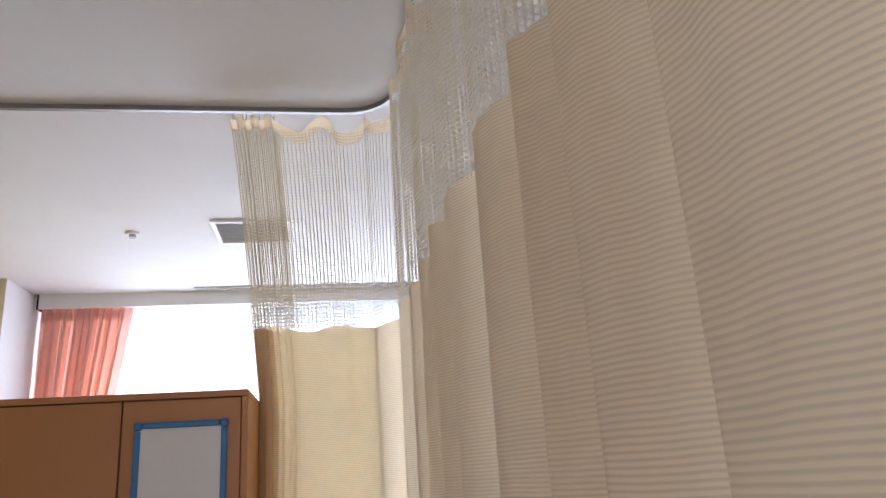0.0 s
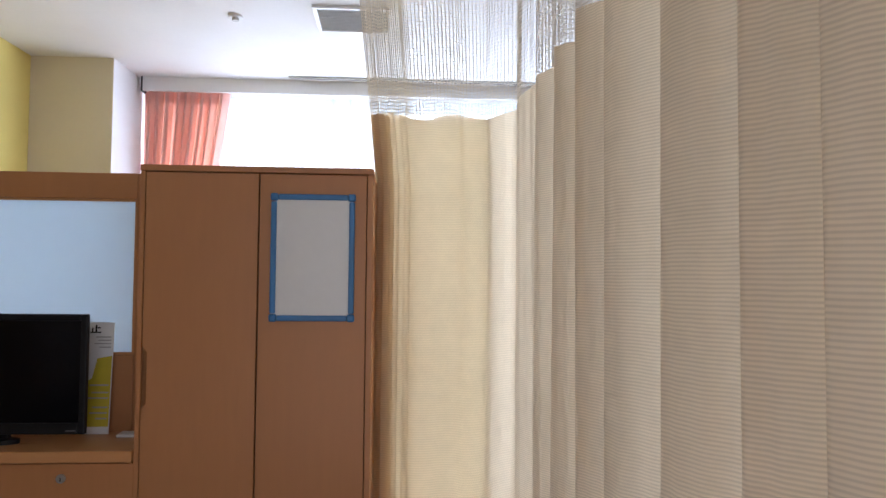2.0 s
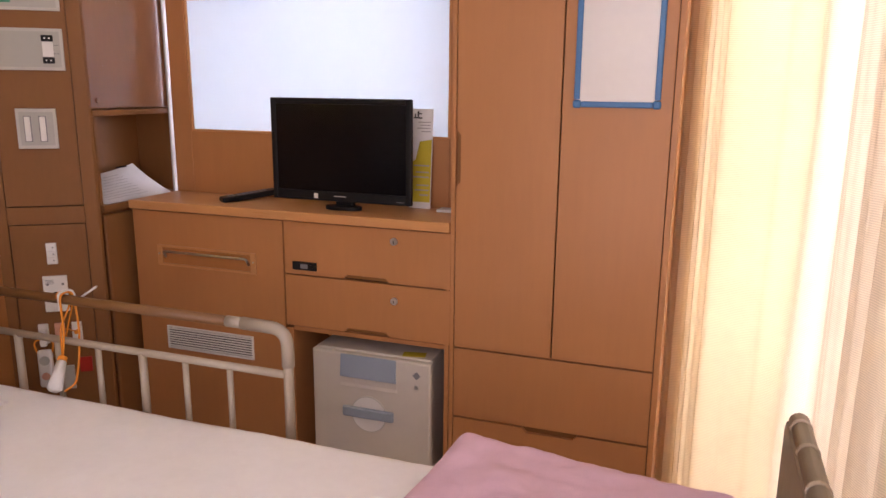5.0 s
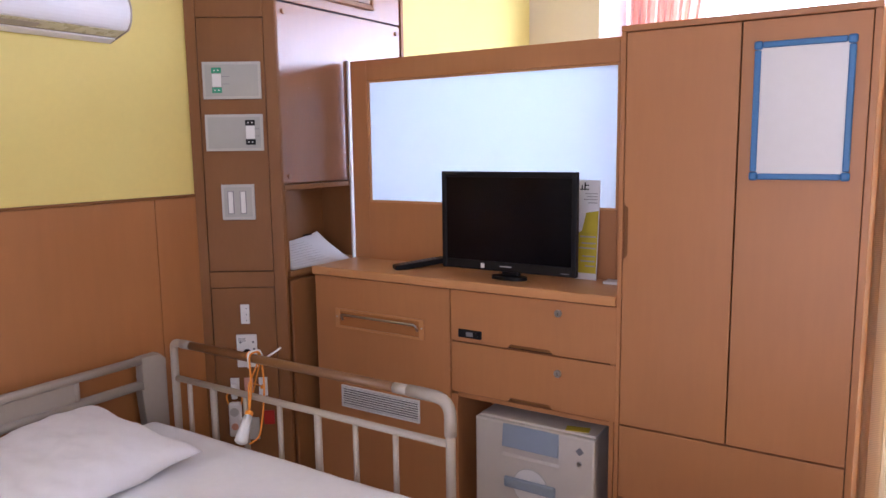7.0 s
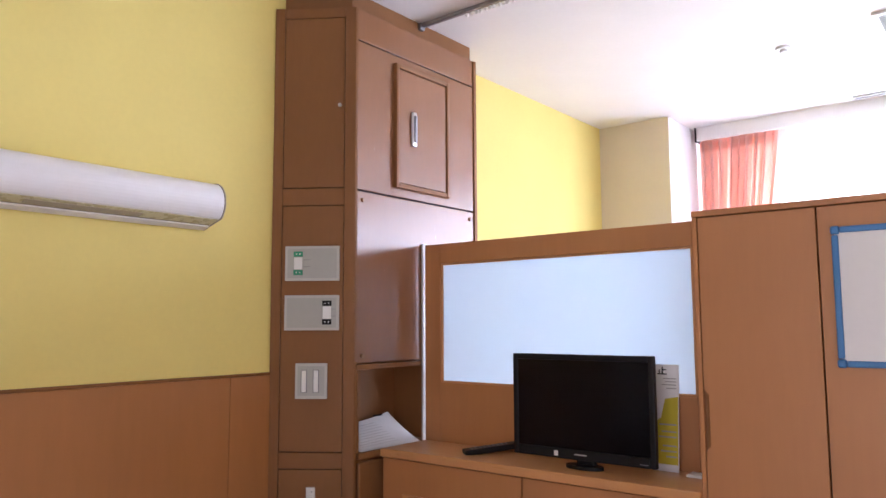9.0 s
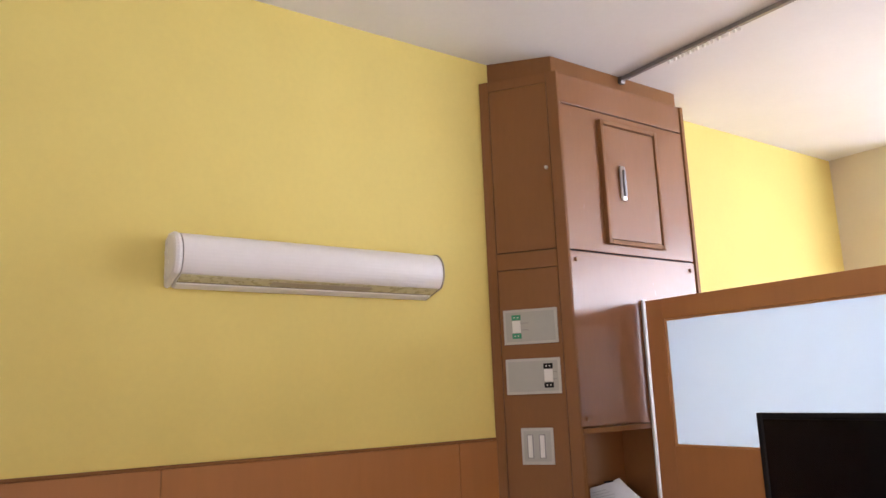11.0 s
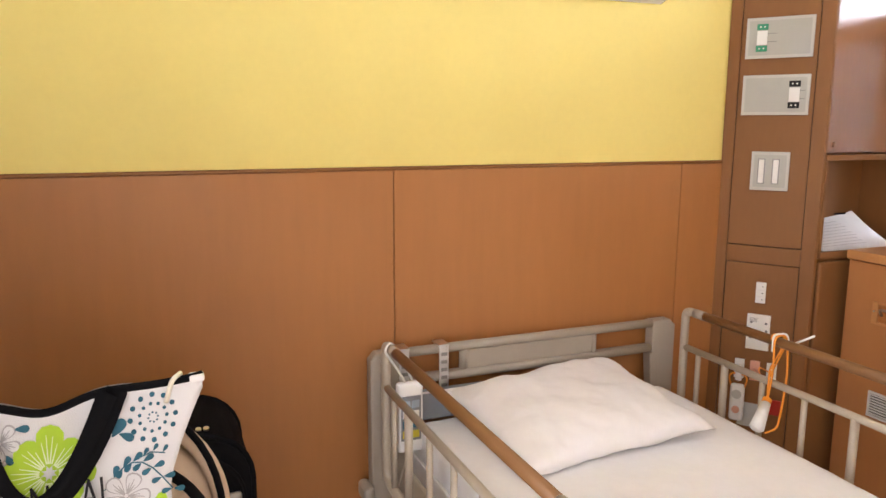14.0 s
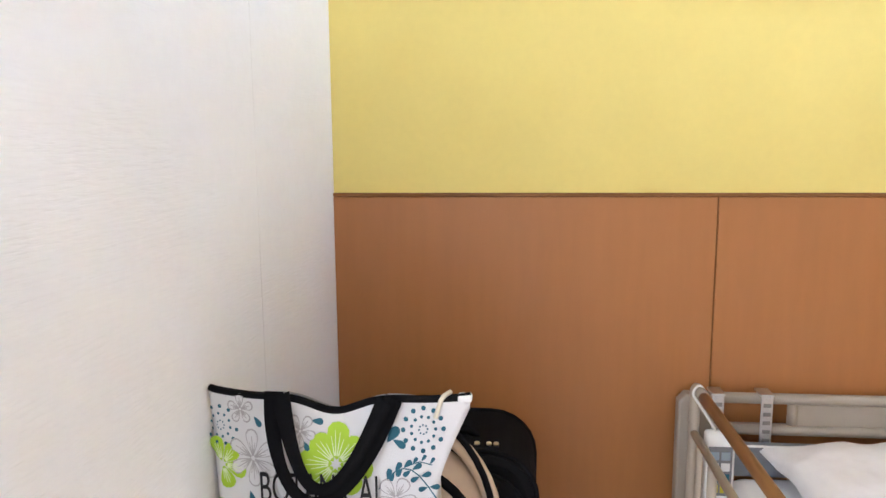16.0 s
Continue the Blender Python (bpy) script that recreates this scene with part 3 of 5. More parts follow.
# ---- ceiling fittings ----
vent = thing("ceiling_vent", (1.83, 1.80, H), "square grey air grille in the ceiling", "air grille")
for x0, x1, y0, y1 in ((1.645, 2.005, 1.645, 1.665), (1.645, 2.005, 1.955, 1.975), (1.645, 1.665, 1.665, 1.955), (1.985, 2.005, 1.665, 1.955)):
    part("frame", box(x0, x1, y0, y1, H - 0.014, H - 0.0005, 0.003), "white_plastic", vent)
for i in range(14):
    y = 1.672 + i * 0.0205
    part("slat", turned(box(-0.16, 0.16, -0.009, 0.009, -0.0012, 0.0012), pose(1.825, y + 0.006, H - 0.008, 14)), "grey_plate", vent)
part("backing", box(1.665, 1.985, 1.665, 1.955, H - 0.002, H - 0.0004), "grey_plate", vent)
smoke = thing("smoke_detector", (1.276, 1.82, H), "small white ceiling sensor", "sensor")
part("base", disc((1.276, 1.82, H - 0.006), (0, 0, -1), 0.032, 0.011, 28), "white_plastic", smoke)
part("head", disc((1.276, 1.82, H - 0.018), (0, 0, -1), 0.016, 0.014, 20), "grey_plate", smoke)
slot = thing("line_diffuser", (2.2, 2.84, H), "slim line air diffuser in the ceiling", "air diffuser")
part("frame", box(1.38, 3.2, 2.825, 2.858, H - 0.012, H - 0.0005, 0.002), "grey_plate", slot)
part("slot", box(1.39, 3.19, 2.836, 2.847, H - 0.0128, H - 0.0122), "gap_shade", slot)


# ---- partition with frosted pane ----
partition = thing("partition_screen", (0.82, 0.53, 0.958), "low wooden partition with a large frosted pane", "partition")
for x0, x1, z0, z1 in ((0.276, 0.349, 0.958, 1.692), (1.299, 1.383, 0.958, 1.692), (0.3492, 1.2988, 1.619, 1.692), (0.3492, 1.2988, 0.958, 1.180)):
    part("frame_rail" if x1 - x0 > 0.2 else "frame_stile", box(x0, x1, 0.510, 0.545, z0, z1, 0.0015), "wood", partition)
for x0, x1, z0, z1 in ((0.3492, 0.356, 1.1802, 1.6188), (1.292, 1.2988, 1.1802, 1.6188), (0.356, 1.292, 1.1802, 1.187), (0.356, 1.292, 1.612, 1.6188)):
    part("bead", box(x0, x1, 0.514, 0.522, z0, z1, 0.001, 1), "wood_top", partition)
part("pane", box(0.3495, 1.2985, 0.5225, 0.5285, 1.1805, 1.6185), "frost", partition, "frosted white pane lit from behind")
# lower part of the partition, behind the cabinet
part("back_panel", box(0.276, 1.383, 0.515, 0.540, 0.0, 0.957), "wood", partition)


# ---- wardrobe ----
def notched(x0, x1, z0, z1, nx0, nx1, depth, low):
    """A drawer front with a finger notch in its lower or upper edge."""
    s = 0.012
    if low:
        return [(x0, z0), (nx0, z0), (nx0 + s, z0 + depth), (nx1 - s, z0 + depth), (nx1, z0), (x1, z0), (x1, z1), (x0, z1)]
    return [(x0, z0), (x1, z0), (x1, z1), (nx1, z1), (nx1 - s, z1 - depth), (nx0 + s, z1 - depth), (nx0, z1), (x0, z1)]


F = 0.279
wardrobe = thing("wardrobe", (1.68, 0.55, 0), "honey-brown laminate wardrobe with two doors and drawers", "wardrobe")
part("side_panel", box(1.384, 1.396, F + 0.001, 0.84, 0, 1.668, 0.001, 1), "wood", wardrobe)
part("side_panel", box(1.955, 1.970, F + 0.001, 0.84, 0, 1.668, 0.001, 1), "wood", wardrobe)
part("top", box(1.384, 1.971, F - 0.004, 0.842, 1.6682, 1.684, 0.002), "wood", wardrobe)
part("back", box(1.396, 1.955, 0.83, 0.84, 0.06, 1.668), "wood", wardrobe)
# near-black sheet behind the fronts, shade for the gaps round them
part("gap_backing", box(1.3962, 1.9548, F + 0.024, F + 0.03, 0.06, 1.668), "gap_shade", wardrobe)
part("plinth", box(1.3962, 1.9548, F + 0.03, F + 0.05, 0, 0.10), "wood_dark", wardrobe)
s = 0.012
left_door = [(1.3985, 0.606), (1.6785, 0.606), (1.6785, 1.6655), (1.3985, 1.6655), (1.3985, 1.225), (1.4105, 1.211), (1.4105, 1.083), (1.3985, 1.069)]
door = part("door", slab(left_door, "y", F, F + 0.02, 0.0012), "wood", wardrobe)
# darker laminate puts the notch's shade into the finger pull's colour
part("finger_pull", box(1.3965, 1.414, F + 0.012, F + 0.023, 1.068, 1.226), "wood_dark", door)
part("door", box(1.6825, 1.9530, F, F + 0.02, 0.606, 1.6655, 0.0012), "wood", wardrobe)
part("drawer", box(1.3985, 1.9530, F, F + 0.02, 0.392, 0.601, 0.0012), "wood", wardrobe)
low_drawer = part("drawer", slab(notched(1.3985, 1.9530, 0.105, 0.387, 1.606, 1.764, 0.014, False), "y", F, F + 0.02, 0.0012), "wood", wardrobe)
# dark brown here too, for the shade in the notch
part("finger_pull", box(1.60, 1.77, F + 0.012, F + 0.023, 0.36, 0.3865), "wood_dark", low_drawer)

# whiteboard on the wardrobe door
wb = thing("whiteboard", (1.82, F - 0.004, 1.29), "small whiteboard with a bright blue frame hung on the wardrobe", "whiteboard")
part("board", box(1.718, 1.918, F - 0.006, F - 0.0005, 1.297, 1.607), "board", wb)
for x0, x1, z0, z1 in ((1.712, 1.7265, 1.31, 1.595), (1.9095, 1.924, 1.31, 1.595), (1.73, 1.906, 1.291, 1.3055), (1.73, 1.906, 1.5995, 1.614)):
    part("frame_bar", box(x0, x1, F - 0.011, F - 0.0004, z0, z1, 0.003), "blue", wb)
for x in (1.710, 1.906):
    for z in (1.289, 1.596):
        part("corner_cap", box(x, x + 0.020, F - 0.0118, F - 0.0003, z, z + 0.020, 0.005), "blue", wb)


# ---- low cabinet, worktop ----
cabinet = thing("cabinet_unit", (0.82, 0.4, 0), "honey-brown laminate cabinet with locking drawers and a grille", "cabinet")
part("side_panel", box(0.277, 0.290, F + 0.001, 0.505, 0, 0.9375, 0.001, 1), "wood", cabinet)
part("divider", box(0.8445, 0.868, F + 0.001, 0.505, 0, 0.598, 0.001, 1), "wood", cabinet)
part("side_panel", box(1.368, 1.3815, F + 0.001, 0.505, 0, 0.9375, 0.001, 1), "wood", cabinet)
# near-black sheets again paint the shade in the front gaps
part("gap_backing", box(0.291, 1.367, F + 0.024, F + 0.03, 0.605, 0.9375), "gap_shade", cabinet)
part("gap_backing", box(0.291, 0.844, F + 0.024, F + 0.03, 0.05, 0.605), "gap_shade", cabinet)
part("niche_top", box(0.8685, 1.3675, F + 0.006, 0.505, 0.590, 0.603), "wood", cabinet)
part("niche_floor", box(0.8685, 1.3675, F + 0.006, 0.505, 0.02, 0.06), "wood_dark", cabinet)
big = part("front_panel", box(0.2785, 0.8415, F, F + 0.02, 0.07, 0.9355, 0.0012), "wood", cabinet)
for x0, x1, z0, z1 in ((0.373, 0.392, 0.758, 0.826), (0.727, 0.746, 0.758, 0.826), (0.3922, 0.7268, 0.8185, 0.826), (0.3922, 0.7268, 0.758, 0.7655)):
    part("pull_frame", box(x0, x1, F - 0.007, F - 0.0003, z0, z1, 0.0015), "wood_top", big)
# flat sheet in a darker brown, the shade of the recess as colour
part("pull_recess_shade", box(0.3925, 0.7265, F - 0.0016, F - 0.0004, 0.766, 0.818), "dado", big)
part("pull_bar", tube(rounded([(0.402, F - 0.002, 0.786), (0.402, F - 0.014, 0.807), (0.717, F - 0.014, 0.807), (0.717, F - 0.002, 0.786)], 0.01), 0.004, 8), "steel", big, "chrome pull bar", True)
for x in (0.381, 0.738):
    part("screw", disc((x, F - 0.0075, 0.797), (0, -1, 0), 0.003, 0.003, 8), "steel", big)
grille = part("grille", box(0.392, 0.720, F - 0.002, F - 0.0005, 0.475, 0.548), "gap_shade", big, "cream louvred vent")
for x0, x1, z0, z1 in ((0.389, 0.395, 0.472, 0.551), (0.717, 0.723, 0.472, 0.551), (0.395, 0.717, 0.472, 0.478), (0.395, 0.717, 0.545, 0.551)):
    part("grille_frame", box(x0, x1, F - 0.008, F - 0.0004, z0, z1, 0.001, 1), "white_plastic", grille)
for i in range(8):
    z = 0.4830 + i * 0.0083
    part("grille_slat", turned(box(-0.161, 0.161, -0.0022, 0.0022, -0.0017, 0.0017), pose(0.556, F - 0.0055, z, 12)), "white_plastic", grille)
for z0, z1 in ((0.7735, 0.9355), (0.6065, 0.7695)):
    drawer = part("drawer", slab(notched(0.8465, 1.3855, z0, z1, 1.046, 1.196, 0.013, True), "y", F, F + 0.02, 0.0012), "wood", cabinet)
    # notch shade given by the darker laminate
    part("finger_pull", box(1.04, 1.20, F + 0.010, F + 0.023, z0 + 0.001, z0 + 0.02), "wood_dark", drawer)
    lock = part("lock", disc((1.2125, F - 0.003, z0 + 0.127 if z0 > 0.7 else z0 + 0.115), (0, -1, 0), 0.011, 0.007, 20), "steel", drawer, "round steel lock")
    part("keyhole", box(1.2115, 1.2135, F - 0.0075, F - 0.0064, (z0 + 0.127 if z0 > 0.7 else z0 + 0.115) - 0.006, (z0 + 0.127 if z0 > 0.7 else z0 + 0.115) + 0.003), "gap_shade", lock)
    if z0 > 0.7:
        dial = part("number_lock", box(0.876, 0.958, F - 0.006, F + 0.001, 0.788, 0.814, 0.002), "black", drawer, "black dial lock")
        part("dial_window", box(0.905, 0.930, F - 0.0075, F - 0.0055, 0.794, 0.808, 0.001, 1), "print", dial)
        part("dial_knob", disc((0.943, F - 0.008, 0.801), (0, -1, 0), 0.006, 0.006, 12), "black", dial)
top = slab([(0.276, F - 0.012), (1.3830, F - 0.012), (1.3830, 0.509), (0.276, 0.509)], "z", 0.9395, 0.968, 0.004)
tagged(part("worktop", top, "wood_top", None, "honey-brown laminate worktop over the low cabinet"), category="worktop")


# ---- things on the worktop ----
tv = thing("television", (1.01, 0.37, 0.968), "black flat television on a round foot", "television")
part("back", box(0.792, 1.232, 0.345, 0.385, 1.005, 1.292, 0.012, 3), "black", tv)
for x0, x1, z0, z1 in ((0.782, 0.799, 0.996, 1.302), (1.225, 1.242, 0.996, 1.302), (0.7992, 1.2248, 1.285, 1.302), (0.7992, 1.2248, 0.996, 1.025)):
    part("bezel", box(x0, x1, 0.334, 0.352, z0, z1, 0.003), "black", tv)
part("screen", box(0.7992, 1.2248, 0.3385, 0.346, 1.0252, 1.2848), "screen", tv, "dark glossy screen")
part("maker_badge", box(0.992, 1.032, 0.3328, 0.3338, 1.0105, 1.0135), "grey_plate", tv)
part("sticker", box(0.925, 0.938, 0.3328, 0.3338, 1.003, 1.018), "white_plastic", tv)
part("marking", box(1.195, 1.220, 0.3328, 0.3338, 1.0045, 1.0065), "print", tv)
part("neck", box(0.978, 1.036, 0.372, 0.392, 0.976, 1.06, 0.004), "black", tv)
bm = disc((0, 0, 0), (0, 0, 1), 1.0, 1.0, 36)
part("foot", turned(bm, Matrix.Translation((1.008, 0.366, 0.9735)) @ Matrix.Diagonal((0.060, 0.030, 0.0105, 1))), "black", tv)
remote = thing("remote_control", (0.60, 0.42, 0.968), "slim black television remote control", "remote control")
mm = pose(0.636, 0.418, 0.9790, 0, -6, 50)
part("body", turned(box(-0.092, 0.092, -0.027, 0.027, -0.006, 0.0125, 0.005, 3), mm), "black", remote)
for i in range(9):
    for j in range(3):
        part("button", turned(box(-0.07 + i * 0.015, -0.061 + i * 0.015, -0.014 + j * 0.011, -0.007 + j * 0.011, 0.0118, 0.0138, 0.001, 1), mm), "print", remote)
notice = thing("notice_card", (1.25, 0.44, 0.968), "white and yellow printed notice card standing behind the television", "notice")
lean = Matrix.Translation((1.181, 0.468, 0.9690)) @ pose(0, 0, 0, -5)
part("card", turned(box(0.0, 0.071, 0.0, 0.002, 0.0, 0.304), lean), "paper", notice)
part("yellow_field", turned(slab([(0.001, 0.02), (0.069, 0.02), (0.069, 0.212), (0.030, 0.205), (0.018, 0.15), (0.001, 0.14)], "y", -0.0008, -0.0002), lean), "yellow_paper", notice)
for i, (w, z) in enumerate(((0.040, 0.262), (0.034, 0.253), (0.044, 0.244), (0.030, 0.234), (0.050, 0.130), (0.044, 0.110), (0.052, 0.095), (0.040, 0.070), (0.046, 0.055), (0.030, 0.040))):
    part("print_line", turned(box(0.064 - w, 0.064, -0.0014, -0.0009, z, z + (0.004 if i > 3 else 0.003)), lean), "grey_print", notice)
for x0, x1, z0, z1 in ((0.020, 0.0245, 0.277, 0.297), (0.0245, 0.034, 0.287, 0.2905), (0.011, 0.0145, 0.277, 0.289), (0.007, 0.036, 0.2745, 0.278)):
    part("large_stroke", turned(box(x0, x1, -0.0014, -0.0009, z0, z1), lean), "black", notice)
sticker = thing("white_box", (1.33, 0.45, 0.968), "small flat white box on the worktop", "box")
part("body", box(1.288, 1.350, 0.425, 0.475, 0.9685, 0.9765, 0.002), "white_plastic", sticker)
papers = thing("paper_sheets", (0.2, 0.35, 0.9575), "clipped printed sheets curling in the niche", "papers")


def sheet(u, v):
    y = 0.205 + 0.31 * u
    return (0.245 - 0.165 * v, y, 0.9595 + 0.105 * v ** 1.25 * (0.45 + 0.55 * u) + 0.010 * math.sin(3 * u + 2 * v) * v)


part("sheet", grid_mesh(16, 12, sheet), "paper", papers, smooth=True)
part("sheet", grid_mesh(16, 12, lambda u, v: tuple(Vector(sheet(0.97 * u + 0.02, 0.96 * v + 0.03)) + Vector((0, 0, 0.003)))), "paper", papers, smooth=True)
for i in range(9):
    v = 0.14 + 0.085 * i
    part("print_line", grid_mesh(10, 2, lambda u, w: tuple(Vector(sheet(0.08 + 0.62 * u - 0.02 * (i % 3), v + 0.009 * w)) + Vector((0, 0, 0.0042)))), "grey_print", papers)
p = sheet(0.80, 0.95)
part("clip", tube(rounded([(p[0] - 0.01, p[1] - 0.018, p[2] + 0.008), (p[0] + 0.02, p[1], p[2] + 0.014), (p[0] - 0.01, p[1] + 0.018, p[2] + 0.008)], 0.01), 0.003, 6), "black", papers, "black bulldog clip")


# ---- refrigerator ----
fridge = thing("refrigerator", (1.13, 0.4, 0.06), "small cream refrigerator with a blue-grey handle, under the worktop", "refrigerator")
part("cabinet_body", box(0.946, 1.322, F + 0.030, 0.504, 0.061, 0.540, 0.006), "fridge", fridge)
part("top_cover", box(0.943, 1.325, F + 0.012, 0.504, 0.5405, 0.548, 0.003), "fridge", fridge)
fd = part("door", slab([(0.937, 0.075), (1.329, 0.075), (1.329, 0.541), (0.937, 0.541)], "y", F - 0.006, F + 0.028, 0.006), "fridge", fridge)
part("handle_recess", box(1.034, 1.222, F - 0.0068, F - 0.0058, 0.440, 0.5385), "fridge", fd)
part("blue_handle", slab([(F - 0.018, 0.470), (F - 0.006, 0.464), (F - 0.006, 0.539), (F - 0.010, 0.539)], "x", 1.036, 1.220, 0.002), "fridge_blue", fd, "blue-grey grip plate")
part("recess_sill", slab([(F - 0.011, 0.437), (F - 0.006, 0.437), (F - 0.006, 0.447)], "x", 1.034, 1.222), "fridge", fd)
bm = disc((1.128, F - 0.007, 0.352), (0, -1, 0), 0.056, 0.004, 40)
dial = part("dial_recess", bm, "white_plastic", fd, "round pale dial")
# thin grey ring stands in for the shading round the dial
part("dial_shade_ring", tube([(1.128 + 0.057 * math.cos(a), F - 0.007, 0.352 + 0.057 * math.sin(a)) for a in np.linspace(0, 2 * math.pi, 40, endpoint=False)], 0.0022, 6, closed=True), "grey_plate", dial, smooth=True)
part("dial_grip", turned(box(-0.085, 0.085, -0.006, 0.006, -0.017, 0.017, 0.0055, 3), pose(1.128, F - 0.014, 0.357)), "fridge_blue", dial, "blue-grey turning bar")
part("logo_diamond", turned(box(-0.009, 0.009, -0.0006, 0.0006, -0.009, 0.009), pose(1.285, F - 0.0068, 0.500, 0, 45, 0)), "print", fd)
part("key_lock", disc((1.285, F - 0.0075, 0.463), (0, -1, 0), 0.007, 0.004, 14), "steel", fd)
note = thing("paper_slip", (1.27, 0.31, 0.548), "small yellow-green slip on the refrigerator", "paper")
part("slip", turned(box(-0.035, 0.035, -0.018, 0.018, 0.0005, 0.002), pose(1.262, 0.315, 0.5482, 0, 0, 12)), "yellow_paper", note)


# ---- fittings on the slanted column face ----
NRM = Vector((TAN, -1, 0)).normalized()


def plate(name, x0, x1, z0, z1, mat, label, category, out=0.009, start=0.0022, parent=None):
    bm = face_panel(x0, x1, z0, z1, start, out, 0.0012)
    if parent is not None:
        return part(name, bm, mat, parent, label)
    c = on_face((x0 + x1) / 2, out)
    root = thing(name, (c[0], c[1], z0), label, category)
    part("cover", bm, mat, root)
    return root


for name, z0, mat, side in (("green", 1.545, "green", 0.082), ("black", 1.374, "black", 0.166)):
    sp = plate("socket_panel", 0.044, 0.200, z0, z0 + 0.121, "grey_plate", f"pale grey panel with {name} medical sockets", "socket panel")
    part("inner_plate", face_panel(0.051, 0.193, z0 + 0.009, z0 + 0.112, 0.0088, 0.0098), "plate_inner", sp)
    for dz in (0.020, 0.084):
        sock = part("socket", face_panel(side - 0.013, side + 0.013, z0 + dz, z0 + dz + 0.018, 0.0097, 0.0125), mat, sp)
        for k in (-0.005, 0.005):
            part("pin_hole", face_panel(side + k - 0.0018, side + k + 0.0018, z0 + dz + 0.007, z0 + dz + 0.011, 0.0124, 0.0128, 0), "white_plastic", sock)
    part("centre_block", face_panel(side - 0.012, side + 0.012, z0 + 0.040, z0 + 0.082, 0.0097, 0.0115), "white_plastic", sp)
    for dz in (0.048, 0.072):
        part("wire_mark", face_panel(side + 0.012, min(side + 0.034, 0.19), z0 + dz, z0 + dz + 0.0015, 0.0097, 0.0102, 0), "print", sp)
sw = plate("light_switch", 0.078, 0.168, 1.142, 1.262, "grey_plate", "square pale grey double light switch", "light switch")
part("inner_plate", face_panel(0.085, 0.161, 1.152, 1.252, 0.0088, 0.0100), "plate_inner", sw)
for x in (0.103, 0.137):
    part("rocker_gap", face_panel(x - 0.0085, x + 0.0085, 1.163, 1.240, 0.0099, 0.0104, 0), "print", sw)
    part("rocker", face_panel(x - 0.006, x + 0.0065, 1.165, 1.238, 0.0103, 0.0140), "white_plastic", sw)
sw = plate("switch_strip", 0.113, 0.137, 0.780, 0.848, "white_plastic", "narrow white switch strip", "switch")
for i in range(3):
    part("key", face_panel(0.116, 0.134, 0.784 + 0.021 * i, 0.802 + 0.021 * i, 0.0088, 0.0112), "white_plastic", sw)
    part("mark", face_panel(0.128, 0.131, 0.791 + 0.021 * i, 0.794 + 0.021 * i, 0.0111, 0.0115, 0), "black", sw)
outlet = plate("call_socket", 0.097, 0.154, 0.625, 0.742, "white_plastic", "white nurse call socket plate", "socket")
for i in range(4):
    part("mark", face_panel(0.103, 0.124 - 0.003 * (i % 2), 0.728 - 0.004 * i, 0.7295 - 0.004 * i, 0.0088, 0.0092, 0), "print", outlet)
c = on_face(0.126, 0.012)
part("jack", disc((c[0], c[1], 0.677), NRM, 0.014, 0.010, 18), "black", outlet)
for x, z in ((0.108, 0.715), (0.144, 0.715), (0.108, 0.664), (0.146, 0.690)):
    c = on_face(x, 0.0095)
    part("pin", disc((c[0], c[1], z), NRM, 0.004, 0.003, 10), "print", outlet)
for x, mat, label in ((0.086, "white_plastic", "small white jack plate"), (0.125, "salmon", "small salmon jack plate"), (0.166, "white_plastic", "small white jack plate with an orange plug")):
    jp = plate("jack_plate", x - 0.012, x + 0.012, 0.520, 0.586, mat, label, "socket")
    c = on_face(x, 0.016)
    part("plug", disc((c[0], c[1], 0.556), NRM, 0.006, 0.018, 12), "orange" if x > 0.16 else mat, jp)
plate("alarm_plate", 0.165, 0.195, 0.415, 0.465, "red", "small red plate low on the column", "plate")
plate("outlet_plate", 0.090, 0.150, 0.36, 0.44, "grey_plate", "pale power outlet low on the column", "socket")


# ---- wall lamp ----
lamp = thing("wall_lamp", (0.06, -0.69, 1.69), "long white bed-head wall lamp, switched off", "wall lamp")
LP = [(0.0015, 1.828), (0.030, 1.840)] + [(0.056 + 0.059 * math.sin(a), 1.776 + 0.064 * math.cos(a)) for a in np.linspace(0.0, 2.45, 16)] + [(0.0015, 1.699)]
part("housing", slab(LP, "y", -1.101, -0.2735), "lamp_white", lamp, smooth=False)
LC = [(x + 0.0025 if x > 0.01 else x, z + (0.0025 if z > 1.776 else -0.0025)) for x, z in LP]
part("end_cap", slab(LC, "y", -1.124, -1.1015, 0.010), "lamp_white", lamp, "off-white moulded end cap")
part("end_cap", slab(LC, "y", -0.2730, -0.2690, 0.001), "bed_grey", lamp, "thin grey end cap")
LA, LB = Vector((0.0925, 1.7265)), Vector((0.006, 1.7005))
LN = Vector((LA - LB).yx) * Vector((1, -1))
LN = Vector((abs(LN.x), -abs(LN.y))).normalized()


def under(f0, f1, out0, out1):
    """A strip on the lamp's sloping underside, between two fractions of its width."""
    a, b = LB.lerp(LA, f0), LB.lerp(LA, f1)
    return slab([tuple(a + LN * out0), tuple(b + LN * out0), tuple(b + LN * out1), tuple(a + LN * out1)], "y", -1.098, -0.278)


part("lower_lip", under(0.03, 0.36, 0.0005, 0.0060), "lamp_white", lamp)
part("louvre", under(0.46, 0.93, 0.0005, 0.0030), "louvre", lamp, "yellowish lamp louvre")
part("slot", under(0.37, 0.44, 0.0003, 0.0012), "bed_dark", lamp)
